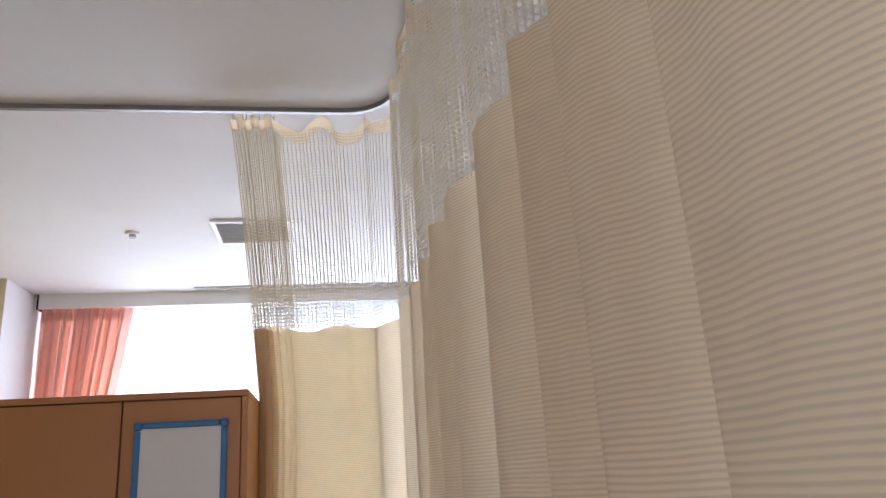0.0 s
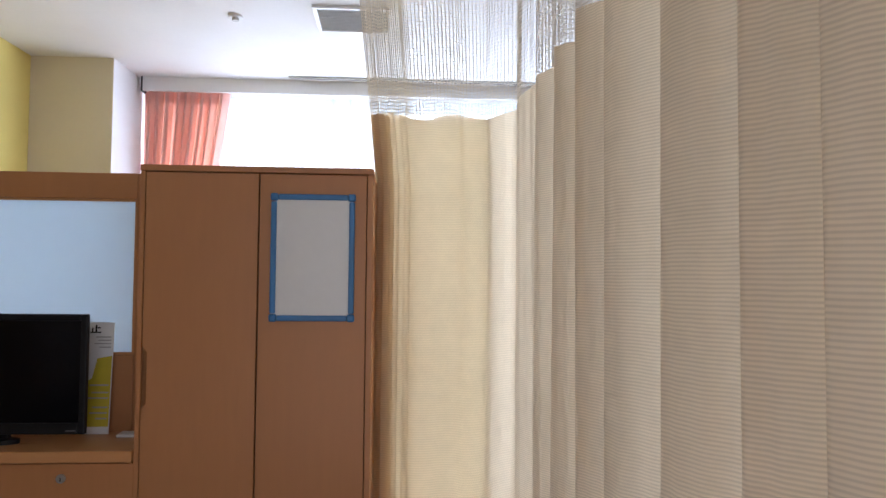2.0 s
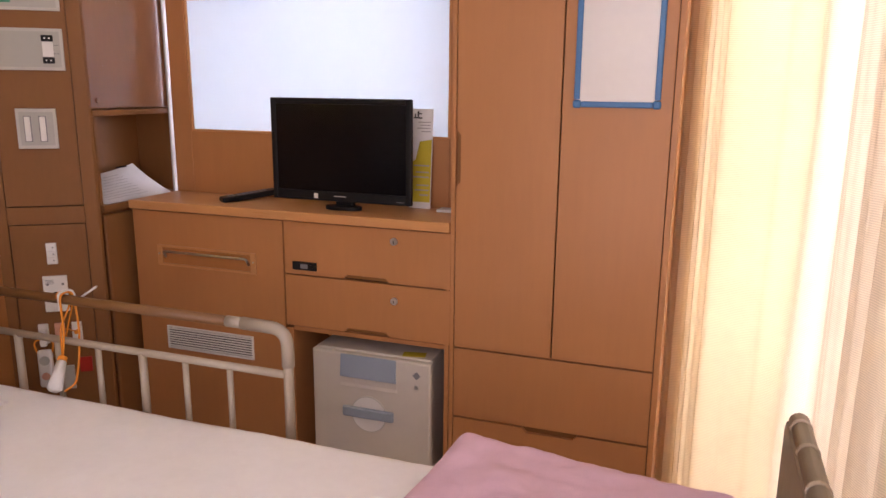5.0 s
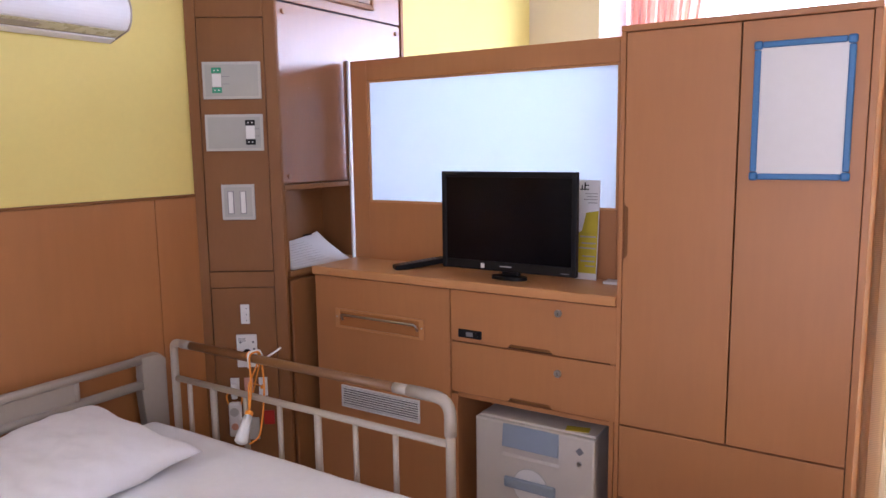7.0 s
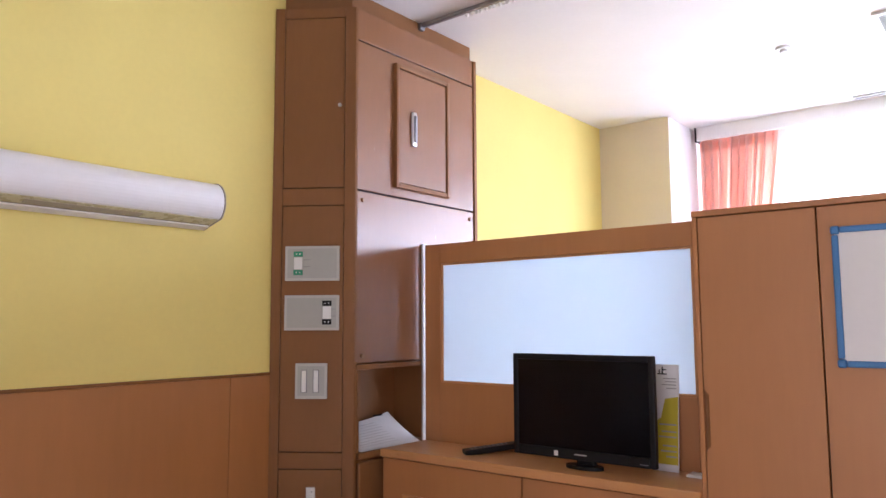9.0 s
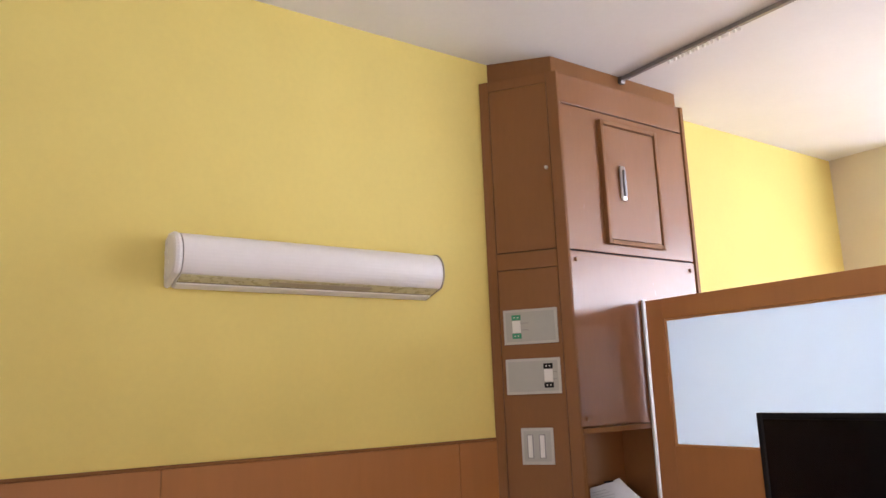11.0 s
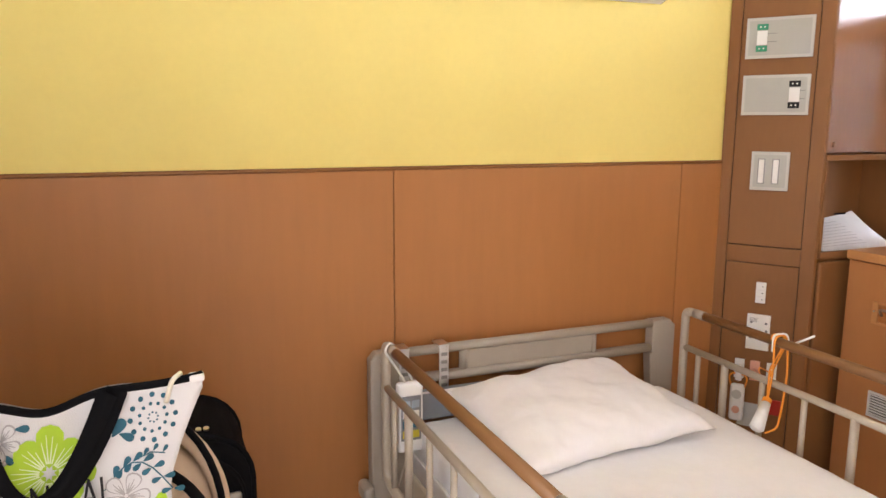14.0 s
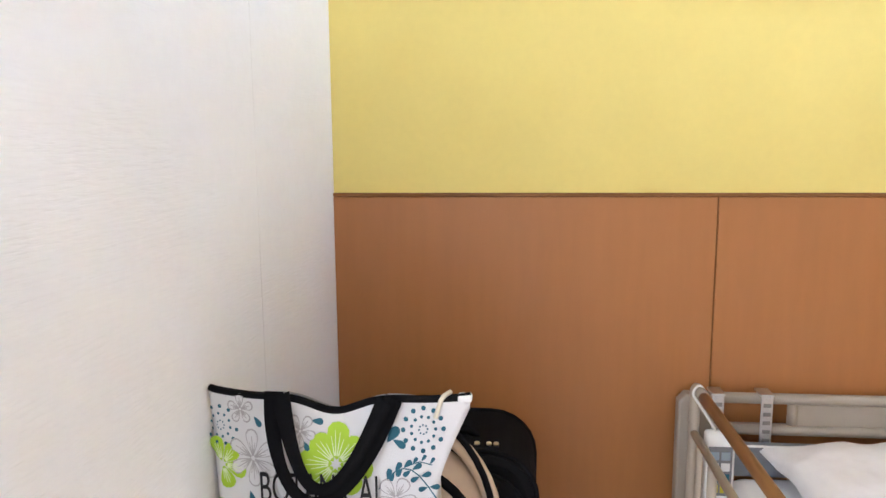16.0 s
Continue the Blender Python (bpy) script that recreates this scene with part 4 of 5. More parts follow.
part("lamp_window", slab([tuple(LB.lerp(LA, 0.52) + LN * 0.003), tuple(LB.lerp(LA, 0.80) + LN * 0.003), tuple(LB.lerp(LA, 0.80) + LN * 0.0045), tuple(LB.lerp(LA, 0.52) + LN * 0.0045)], "y", -0.84, -0.52), "bed_grey", lamp)
for k, (x, z) in enumerate(((0.035, 1.815), (0.028, 1.79), (0.040, 1.76), (0.030, 1.725))):
    part("cap_rib", box(x - 0.012, x + 0.012, -1.1265, -1.1235, z - 0.006, z + 0.006, 0.001, 1), "lamp_white", lamp)


# ---- hospital bed ----
bed = thing("hospital_bed", (1.15, -0.69, 0), "hospital bed with a taupe plastic headboard and tubular side rails", "bed")
head = part("headboard", slab([(-1.200, 0.30), (-1.200, 0.722), (-1.182, 0.742), (-1.095, 0.742), (-1.095, 0.640), (-1.108, 0.638), (-1.138, 0.30)], "x", 0.030, 0.068, 0.006), "bed_grey", bed, "taupe moulded headboard frame with open grip slots")
part("end_post", slab([(-0.200, 0.30), (-0.200, 0.722), (-0.222, 0.742), (-0.286, 0.742), (-0.286, 0.640), (-0.292, 0.638), (-0.262, 0.30)], "x", 0.030, 0.068, 0.006), "bed_grey", head)
part("grip_panel", box(0.034, 0.0585, -0.922, -0.496, 0.6645, 0.7195, 0.002), "bed_grey", head)
for y0, y1 in ((-0.93, -0.915), (-0.503, -0.488)):
    part("slot_end", tube([(0.049, (y0 + y1) / 2, 0.664), (0.049, (y0 + y1) / 2, 0.720)], 0.013, 10), "bed_grey", head, smooth=True)
part("lower_board", box(0.036, 0.062, -1.134, -0.266, 0.30, 0.50, 0.006), "bed_grey", head)
for z0, z1 in ((0.720, 0.741), (0.640, 0.664)):
    part("cross_bar", box(0.036, 0.060, -1.0945, -0.2865, z0, z1, 0.004), "bed_grey", head)
for z in (0.732, 0.652):
    part("bar_roll", tube([(0.056, -1.10, z), (0.056, -0.285, z)], 0.0130, 12), "bed_grey", head, smooth=True)
for y in (-1.125, -1.010):
    cl = part("strap_clamp", box(0.028, 0.082, y, y + 0.032, 0.744, 0.750, 0.002), "steel", head, "silver strap clamp over the head bar")
    part("strap", box(0.0765, 0.082, y + 0.002, y + 0.030, 0.615, 0.7445, 0.002), "steel", cl)
    for i in range(5):
        part("strap_stud", box(0.0815, 0.084, y + 0.007, y + 0.025, 0.630 + 0.022 * i, 0.640 + 0.022 * i, 0.001, 1), "alu", cl)
foot = part("footboard", slab([(-1.17, 0.25), (-1.17, 0.755), (-0.262, 0.755), (-0.250, 0.735), (-0.250, 0.25)], "x", 2.212, 2.230, 0.004), "bed_dark", bed, "olive-grey footboard")
part("top_tube", tube([(2.234, -1.17, 0.756), (2.234, -0.26, 0.756)], 0.0175, 14), "bed_dark", foot, smooth=True)
for y in (-0.300, -0.395, -0.52):
    part("collar", tube([(2.234, y, 0.756), (2.234, y + 0.010, 0.756)], 0.0190, 16), "bed_grey", foot)
part("frame_beam", box(0.08, 2.20, -1.09, -1.05, 0.30, 0.36, 0.005), "cream", bed)
part("frame_beam", box(0.08, 2.20, -0.32, -0.28, 0.30, 0.36, 0.005), "cream", bed)
part("deck", box(0.09, 2.18, -1.10, -0.27, 0.365, 0.405, 0.008), "cream", bed, "pale bed deck under the mattress")
for x in (0.14, 2.05):
    for y in (-1.07, -0.30):
        leg = part("leg", box(x - 0.02, x + 0.02, y - 0.02, y + 0.02, 0.105, 0.299, 0.004), "bed_grey", bed)
        part("caster", disc((x, y, 0.051), (0, 1, 0), 0.051, 0.03, 20), "print", leg)
bump_c = part("corner_bumper", box(0.018, 0.09, -1.228, -1.196, 0.325, 0.372, 0.012, 3), "bed_grey", bed, "rounded corner bumper")


def side_rail(y, label):
    r = part("side_rail", tube(rounded([(1.150, y, 0.430), (1.150, y, 0.779), (1.02, y, 0.783)], 0.05, 6), 0.0125, 12), "rail_paint", bed, label, True)
    part("end_tube", tube(rounded([(0.17, y, 0.783), (0.124, y, 0.783), (0.124, y, 0.410), (0.30, y, 0.405)], 0.045, 6), 0.0125, 12), "rail_paint", r, smooth=True)
    part("bottom_tube", tube([(0.29, y, 0.405), (1.150, y, 0.430)], 0.0105, 10), "rail_paint", r, smooth=True)
    part("middle_tube", tube([(0.128, y, 0.668), (1.148, y, 0.668)], 0.0100, 10), "rail_paint", r, smooth=True)
    part("brown_grip", tube([(0.172, y, 0.783), (1.015, y, 0.783)], 0.0128, 14), "rail_wood", r, "brown wood-grain hand grip", True)
    for x in (0.165, 0.985):
        part("grip_ferrule", tube([(x, y, 0.783), (x + 0.042, y, 0.783)], 0.0138, 14), "bed_grey", r, smooth=True)
    part("elbow", tube(rounded([(1.0285, y, 0.783), (1.150, y, 0.781), (1.150, y, 0.690)], 0.06, 6), 0.0155, 12), "bed_grey", r, smooth=True)
    for k, x in enumerate((0.190, 0.300, 0.440, 0.578, 0.722, 0.854, 0.985)):
        part("upright", tube([(x, y, 0.408 + 0.022 * x), (x, y, 0.667)], 0.0105 if k in (1, 4) else 0.0078, 10), "rail_paint", r, smooth=True)
    for x in (0.30, 0.722):
        part("mount_post", box(x - 0.014, x + 0.014, y - 0.014, y + 0.014, 0.30, 0.407, 0.004), "bed_grey", r)
    return r


side_rail(-1.175, "greige tubular side rail with a brown grip")
side_rail(-0.210, "greige tubular side rail with a brown grip")

# mattress in a white sheet, rounded and slightly uneven
mattress = thing("mattress", (1.1, -0.69, 0.406), "mattress under a smooth white sheet", "mattress")


def loaf(x0, x1, y0, y1, z0, z1, r, nx, ny, ripple, seed):
    """A soft box: a top sheet that rolls over its edges, closed below."""
    bm = bmesh.new()

    def f(u, v):
        a, b = (u - 0.5) * 2, (v - 0.5) * 2
        ex, ey = r / (x1 - x0) * 2, r / (y1 - y0) * 2
        px, py = min(1.0, abs(a) * (1 + ex)), min(1.0, abs(b) * (1 + ey))
        dx, dy = max(0.0, (abs(a) * (1 + ex) - (1 - ex)) / (2 * ex)), max(0.0, (abs(b) * (1 + ey) - (1 - ey)) / (2 * ey))
        x = (x0 + x1) / 2 + math.copysign(min(px, 1 - ex + ex * math.sin(min(1, dx) * math.pi / 2)), a) * (x1 - x0) / 2
        y = (y0 + y1) / 2 + math.copysign(min(py, 1 - ey + ey * math.sin(min(1, dy) * math.pi / 2)), b) * (y1 - y0) / 2
        drop = r * (1 - math.cos(min(1.0, math.hypot(min(dx, 1), min(dy, 1))) * math.pi / 2))
        h = ripple * noise.fractal((x * 5 + seed, y * 5, seed), 0.6, 2.0, 4)
        return (x, y, z1 - drop + h * (1 - min(1, max(dx, dy))))

    own = grid_mesh(nx, ny, f, bm)
    rim = [e for e in own.edges if e.is_boundary]
    made = bmesh.ops.extrude_edge_only(own, edges=rim)
    for v in [g for g in made["geom"] if isinstance(g, bmesh.types.BMVert)]:
        v.co.z = z0
    bmesh.ops.holes_fill(own, edges=[e for e in own.edges if e.is_boundary], sides=0)
    bmesh.ops.recalc_face_normals(own, faces=own.faces)
    return own


part("sheet", loaf(0.085, 2.175, -1.095, -0.262, 0.407, 0.552, 0.045, 110, 60, 0.004, 1.0), "sheet", mattress, smooth=True)
part("mattress_seam", tube(rounded([(0.1, -1.0985, 0.470), (2.15, -1.0985, 0.470)], 0.01), 0.004, 6), "sheet", mattress)
pad = thing("bed_board_pad", (0.1, -0.95, 0.55), "dark grey padded board against the bed head", "pad")
part("pad", turned(box(-0.014, 0.014, -0.19, 0.19, 0.0, 0.082, 0.006), pose(0.098, -0.905, 0.553, 0, 4, 0)), "dark_grey", pad)
part("piping", turned(tube([(0.012, -0.185, 0.081), (0.012, 0.185, 0.081)], 0.003, 8), pose(0.098, -0.905, 0.553, 0, 4, 0)), "white_plastic", pad)

# pillow
pillow = thing("pillow", (0.29, -0.68, 0.552), "plump white pillow on the bed head", "pillow")
bm = bmesh.new()


def pillow_half(sign):
    def f(u, v):
        a, b = (u - 0.5) * 2, (v - 0.5) * 2
        corner = 1 + 0.055 * (abs(a * b)) ** 3
        pinch = 1 - 0.055 * (1 - b * b) * abs(a) ** 4
        pinch_b = 1 - 0.055 * (1 - a * a) * abs(b) ** 4
        x, y = 0.208 * a * corner * pinch, 0.274 * b * corner * pinch_b
        t = max(0.0, (1 - abs(a) ** 2.6) * (1 - abs(b) ** 2.6)) ** 0.42
        crease = 0.010 * noise.fractal((x * 6 + 4, y * 6, 3.0 + sign), 0.8, 2.0, 4) + 0.004 * math.sin(38 * (x + 0.6 * y) + 3 * math.sin(9 * y)) * (abs(a) * abs(b)) ** 0.7
        edge = 0.006 * math.sin(9 * a + 7 * b) * (1 - t)
        return (x, y, sign * (0.060 * t if sign > 0 else 0.042 * t) + crease * min(1, 2 * t) + edge)
    return f


grid_mesh(50, 60, pillow_half(1.0), bm)
grid_mesh(50, 60, pillow_half(-1.0), bm)
bmesh.ops.remove_doubles(bm, verts=bm.verts, dist=0.0004)
bmesh.ops.recalc_face_normals(bm, faces=bm.faces)
part("pillowcase", turned(bm, pose(0.300, -0.720, 0.604, 2, 8, 4)), "pillow", pillow, smooth=True)

# folded blanket
blanket = thing("folded_blanket", (1.85, -0.64, 0.552), "pink folded blanket at the foot of the bed", "blanket")
part("fold", turned(loaf(1.550, 2.130, -1.03, -0.275, 0.545, 0.630, 0.045, 60, 70, 0.014, 7.0), Matrix.Translation((1.85, -0.64, 0)) @ pose(0, 0, 0, 0, 0, -6) @ Matrix.Translation((-1.85, 0.64, 0))), "pink", blanket, smooth=True)
part("seam", tube([(1.585, -0.420, 0.603), (1.604, -0.370, 0.622), (1.622, -0.330, 0.632)], 0.0020, 6), "print", blanket)


# ---- call handsets and bed controller ----
call = thing("call_button", (0.42, -0.28, 0.555), "white nurse call button on an orange cord tied to the rail", "call button")
mm = Matrix.Translation((0.518, -0.288, 0.606)) @ Vector((0.42, -0.82, -0.72)).to_track_quat("Z", "Y").to_matrix().to_4x4()
bm = bmesh.new()
bmesh.ops.create_cone(bm, cap_ends=True, segments=16, radius1=0.012, radius2=0.019, depth=0.085)
bmesh.ops.bevel(bm, geom=[e for e in bm.edges if len(e.link_faces) == 2 and any(len(fc.verts) > 4 for fc in e.link_faces)], offset=0.004, segments=2, affect="EDGES")
part("handle", turned(bm, mm), "white_plastic", call, smooth=True)
part("collar", turned(disc((0, 0, -0.046), (0, 0, 1), 0.012, 0.012, 14), mm), "orange", call)
top = mm @ Vector((0, 0, -0.05))
part("cord", tube(rounded([tuple(top), (0.492, -0.232, 0.70), (0.486, -0.230, 0.803), (0.490, -0.190, 0.803), (0.50, -0.19, 0.70), (0.515, -0.215, 0.62), (0.545, -0.26, 0.575), (0.530, -0.285, 0.562)], 0.03, 5), 0.0028, 8), "orange", call, "orange cord", True)
part("loop", tube(rounded([(0.475, -0.229, 0.79), (0.478, -0.229, 0.806), (0.484, -0.190, 0.80), (0.486, -0.20, 0.765), (0.478, -0.23, 0.71), tuple(top)], 0.015, 4), 0.0026, 8), "orange", call, smooth=True)
part("tie", tube(rounded([(0.482, -0.230, 0.76), (0.483, -0.231, 0.806), (0.489, -0.190, 0.806), (0.497, -0.188, 0.775), (0.572, -0.190, 0.822)], 0.012, 4), 0.0030, 8), "white_plastic", call, "white cable tie", True)
part("lead", tube(rounded([(0.49, -0.19, 0.78), (0.36, -0.12, 0.60), (0.20, 0.02, 0.60), (0.170, 0.105, 0.556)], 0.05, 5), 0.0024, 8), "orange", call, smooth=True)
handset = thing("call_handset", (0.12, -0.0, 0.40), "white call handset hanging on an orange strap", "call handset")
cx, cy = on_face(0.092, 0.05)
part("body", turned(box(-0.022, 0.022, -0.012, 0.012, -0.062, 0.062, 0.010, 3), pose(cx, cy, 0.452, 0, 0, math.degrees(math.atan(TAN)))), "white_plastic", handset, smooth=True)
n2 = (TAN, -1, 0)
fx, fy = on_face(0.092, 0.063)
part("speaker", disc((fx, fy, 0.482), n2, 0.015, 0.004, 20), "grey_plate", handset)
part("button", disc((fx, fy, 0.430), n2, 0.012, 0.005, 20), "salmon", handset)
part("strap", tube(rounded([(cx - 0.018, cy - 0.012, 0.505), (cx - 0.024, cy - 0.016, 0.535), (cx - 0.016, cy - 0.012, 0.548), (cx + 0.016, cy + 0.010, 0.548), (cx + 0.024, cy + 0.014, 0.535), (cx + 0.018, cy + 0.012, 0.505)], 0.01), 0.003, 8), "orange", handset, "orange strap", True)
part("clip", turned(box(-0.010, 0.010, -0.006, 0.006, -0.02, 0.035, 0.004), pose(cx, cy, 0.545, 0, 0, 35)), "white_plastic", handset)
control = thing("bed_controller", (0.17, -1.20, 0.52), "white bed hand controller with a dark keypad, hung on the rail", "bed controller")
ry = -1.162
part("body", box(0.150, 0.177, -1.160, -1.090, 0.500, 0.690, 0.010, 3), "white_plastic", control, smooth=True)
pad_k = part("keypad", box(0.1765, 0.1785, -1.152, -1.098, 0.535, 0.655), "print", control)
for i in range(4):
    for j in range(2):
        mat = ("yellow_paper", "teal", "paper", "fridge_blue")[i]
        part("key", box(0.178, 0.1798, -1.148 + 0.025 * j, -1.128 + 0.025 * j, 0.542 + 0.027 * i, 0.562 + 0.027 * i, 0.0006, 1), mat, pad_k)
part("hanger", tube(rounded([(0.163, -1.115, 0.688), (0.168, -1.14, 0.745), (0.172, -1.178, 0.806), (0.176, -1.196, 0.783), (0.172, -1.16, 0.73), (0.163, -1.135, 0.688)], 0.015), 0.003, 8), "white_plastic", control, smooth=True)
part("lead", tube(rounded([(0.163, ry + 0.035, 0.502), (0.170, ry + 0.01, 0.42), (0.150, ry - 0.02, 0.33), (0.10, ry - 0.03, 0.30), (0.09, ry + 0.05, 0.34)], 0.04), 0.0035, 8), "bed_grey", control, smooth=True)


# ---- corner by the white wall: chair, bags ----
chair = thing("armchair", (0.62, -1.84, 0), "low cream vinyl armchair in the corner", "chair")
part("seat", box(0.52, 0.93, -2.045, -1.665, 0.40, 0.50, 0.02, 3), "cream", chair)
for y in (-1.655, -2.06):
    part("arm", box(0.65, 0.90, y + 0.006, y + 0.062 if y > -2 else y + 0.012, 0.632, 0.660, 0.006), "cream", chair)
    part("arm_post", box(0.79, 0.83, y + 0.007, y + 0.012, 0.10, 0.6315, 0.003), "cream", chair)
for x in (0.55, 0.89):
    for y in (-2.03, -1.70):
        part("leg", box(x - 0.015, x + 0.015, y - 0.015, y + 0.015, 0.0, 0.399, 0.003), "rail_paint", chair)

suitcase = thing("suitcase", (0.33, -1.75, 0), "black soft-sided suitcase standing against the panelling", "suitcase")
SC = []
for cy, cz, a0 in ((-1.555 - 0.10, 0.730 - 0.10, 0), (-1.98 + 0.10, 0.730 - 0.10, 90), (-1.98 + 0.04, 0.045 + 0.04, 180), (-1.555 - 0.04, 0.045 + 0.04, 270)):
    rr = 0.10 if a0 < 180 else 0.04
    SC += [(cy + rr * math.cos(radians(a0 + k * 15)), cz + rr * math.sin(radians(a0 + k * 15))) for k in range(7)]
part("shell", slab(SC, "x", 0.17, 0.43, 0.02), "nylon", suitcase, smooth=False)
inner = [((y + 1.7675) * 0.90 - 1.7675, (z - 0.39) * 0.92 + 0.385) for y, z in SC]
part("front_pocket", slab(inner, "x", 0.428, 0.465, 0.012), "nylon", suitcase)
for x in (0.185, 0.415):
    part("piping", tube([(x, y, z) for y, z in SC], 0.006, 8, closed=True), "webbing", suitcase, smooth=True)
part("zip", tube([(0.450, y, z) for y, z in inner], 0.004, 6, closed=True), "webbing", suitcase, smooth=True)
part("handle", tube(rounded([(0.33, -1.84, 0.726), (0.33, -1.82, 0.742), (0.33, -1.70, 0.742), (0.33, -1.68, 0.726)], 0.02), 0.009, 8), "webbing", suitcase, smooth=True)
for y in (-1.680, -1.655, -1.640):
    part("stud", disc((0.38, y, 0.731), (0.3, 0, 1), 0.006, 0.006, 10), "steel", suitcase)
part("badge", box(0.466, 0.480, -1.635, -1.585, 0.48, 0.63, 0.006), "alu", suitcase, "silver corner plate")
for y in (-1.93, -1.56):
    part("wheel", disc((0.30, y, 0.024), (0, 1, 0), 0.024, 0.02, 16), "black", suitcase)

pouch = thing("shoulder_bag", (0.58, -1.72, 0.50), "beige cloth shoulder bag with dark piping behind the tote", "bag")
bm = bmesh.new()
bmesh.ops.create_uvsphere(bm, u_segments=36, v_segments=22, radius=1.0)
for v in bm.verts:
    v.co.y *= 1 + 0.10 * math.sin(3 * v.co.z + 1)
    v.co += v.normal * 0.05 * noise.fractal(v.co * 1.8, 0.7, 2.0, 3)
part("body", turned(bm, Matrix.Translation((0.615, -1.790, 0.69)) @ Matrix.Diagonal((0.07, 0.135, 0.170, 1))), "beige_cloth", pouch, smooth=True)
for dx in (-0.028, 0.0, 0.028):
    pts = [(0.640 + dx * 0.5, -1.80 + 0.165 * math.sin(a), 0.685 + (0.200 + dx) * math.cos(a)) for a in np.linspace(-0.9, 2.0, 20)]
    part("strap", tube(pts, 0.015 if dx == 0 else 0.006, 8), "beige_cloth" if dx == 0 else "webbing", pouch, smooth=True)
pts = [(0.69, -1.79 + 0.145 * math.sin(a), 0.62 + 0.20 * math.cos(a)) for a in np.linspace(-0.4, 2.1, 20)]
part("piping", tube(pts, 0.009, 8), "webbing", pouch, smooth=True)

# tote bag with printed flowers
tote = thing("tote_bag", (0.70, -1.87, 0.50), "white canvas tote bag printed with lime and grey flowers", "bag")
TY0, TY1 = -2.062, -1.667


def tote_front(y, z):
    """The x of the front cloth."""
    u, v = (y - (TY0 + TY1) / 2) / ((TY1 - TY0) / 2), (z - 0.50) / 0.50
    return 0.777 + 0.055 * max(0.0, (1 - u * u)) ** 0.5 * (1 - 0.75 * max(0.0, v) ** 2) + 0.045 * v + 0.006 * math.sin(7 * u + 5 * v) * (1 - v * 0.5)


def tote_edges(v):
    """The left and right edges and height at v from the base to the top."""
    left = TY0 + 0.020 * (1 - v) + 0.004 * math.sin(6 * v)
    right = TY1 - 0.050 * (1 - min(1, max(0, (v - 0.70) / 0.27)) ** 1.3)
    return left, right


def tote_point(u, v, back=False):
    left, right = tote_edges(v)
    y = left + (right - left) * u
    top = 0.993 - 0.028 * math.exp(-((u - 0.50) / 0.13) ** 2) - 0.004 * math.sin(u * 9)
    z = 0.502 + (top - 0.502) * v
    x = tote_front(y, z)
    if back:
        x = 1.54 - x + 0.10 * (v ** 1.5) + 0.001 * v
    return (x, y, z)


bm = bmesh.new()
grid_mesh(40, 34, lambda u, v: tote_point(u, v), bm)
grid_mesh(40, 34, lambda u, v: tote_point(u, v, True), bm)
for u in (0.0, 1.0):
    grid_mesh(2, 34, lambda w, v: tuple(Vector(tote_point(u, v)).lerp(Vector(tote_point(u, v, True)), w)), bm)
grid_mesh(40, 2, lambda u, w: tuple(Vector(tote_point(u, 0)).lerp(Vector(tote_point(u, 0, True)), w)), bm)
bmesh.ops.remove_doubles(bm, verts=bm.verts, dist=0.0005)
bmesh.ops.recalc_face_normals(bm, faces=bm.faces)
part("body", bm, "tote", tote, smooth=True)
part("zip_edge", tube([tuple(Vector(tote_point(u, 1.0)) + Vector((-0.004, 0, 0.003))) for u in np.linspace(0, 1, 40)], 0.006, 8), "webbing", tote, "black zipped top edge", True)
tip = Vector(tote_point(1.0, 1.0))
part("zip_end", box(tip.x - 0.012, tip.x + 0.008, tip.y - 0.018, tip.y + 0.003, tip.z - 0.004, tip.z + 0.006, 0.003), "paper", tote)
part("zip_pull", tube(rounded([(tip.x, tip.y - 0.028, tip.z + 0.010), (tip.x + 0.012, tip.y - 0.040, tip.z + 0.006), (tip.x + 0.012, tip.y - 0.05, tip.z - 0.026)], 0.01), 0.0035, 8), "cream", tote, smooth=True)


def px(x, y):
    """Printed-pattern units to y and z on the cloth."""
    return -2.066 + (x - 376) * 0.000882, 1.003 - (y - 674) * 0.000972


def printed(name, pts, mat, lift=0.0012):
    """A flat printed shape that follows the front cloth, from an outline in y and z."""
    bm = bmesh.new()
    n = len(pts)
    cy, cz = sum(p[0] for p in pts) / n, sum(p[1] for p in pts) / n
    vs = [bm.verts.new((tote_front(y, z) + lift, y, z)) for y, z in pts]
    mid = [bm.verts.new((tote_front((y + cy) / 2, (z + cz) / 2) + lift, (y + cy) / 2, (z + cz) / 2)) for y, z in pts]
    c = bm.verts.new((tote_front(cy, cz) + lift, cy, cz))
    for i in range(n):
        j = (i + 1) % n
        bm.faces.new((vs[i], vs[j], mid[j], mid[i]))
        bm.faces.new((mid[i], mid[j], c))
    bmesh.ops.recalc_face_normals(bm, faces=bm.faces)
    return part(name, bm, mat, tote)


def petal(cx, cy, ang, length, width, wave=0.0):
    """A petal outline from its root, in pattern units."""
    out = []
    for k in range(14):
        t = 2 * math.pi * k / 14
        along, across = length * (0.55 + 0.45 * math.cos(t)), width * math.sin(t) * (0.62 + 0.38 * math.cos(t))
        out.append(px(cx + along * math.cos(ang) - across * math.sin(ang), cy + along * math.sin(ang) + across * math.cos(ang)))
    return out


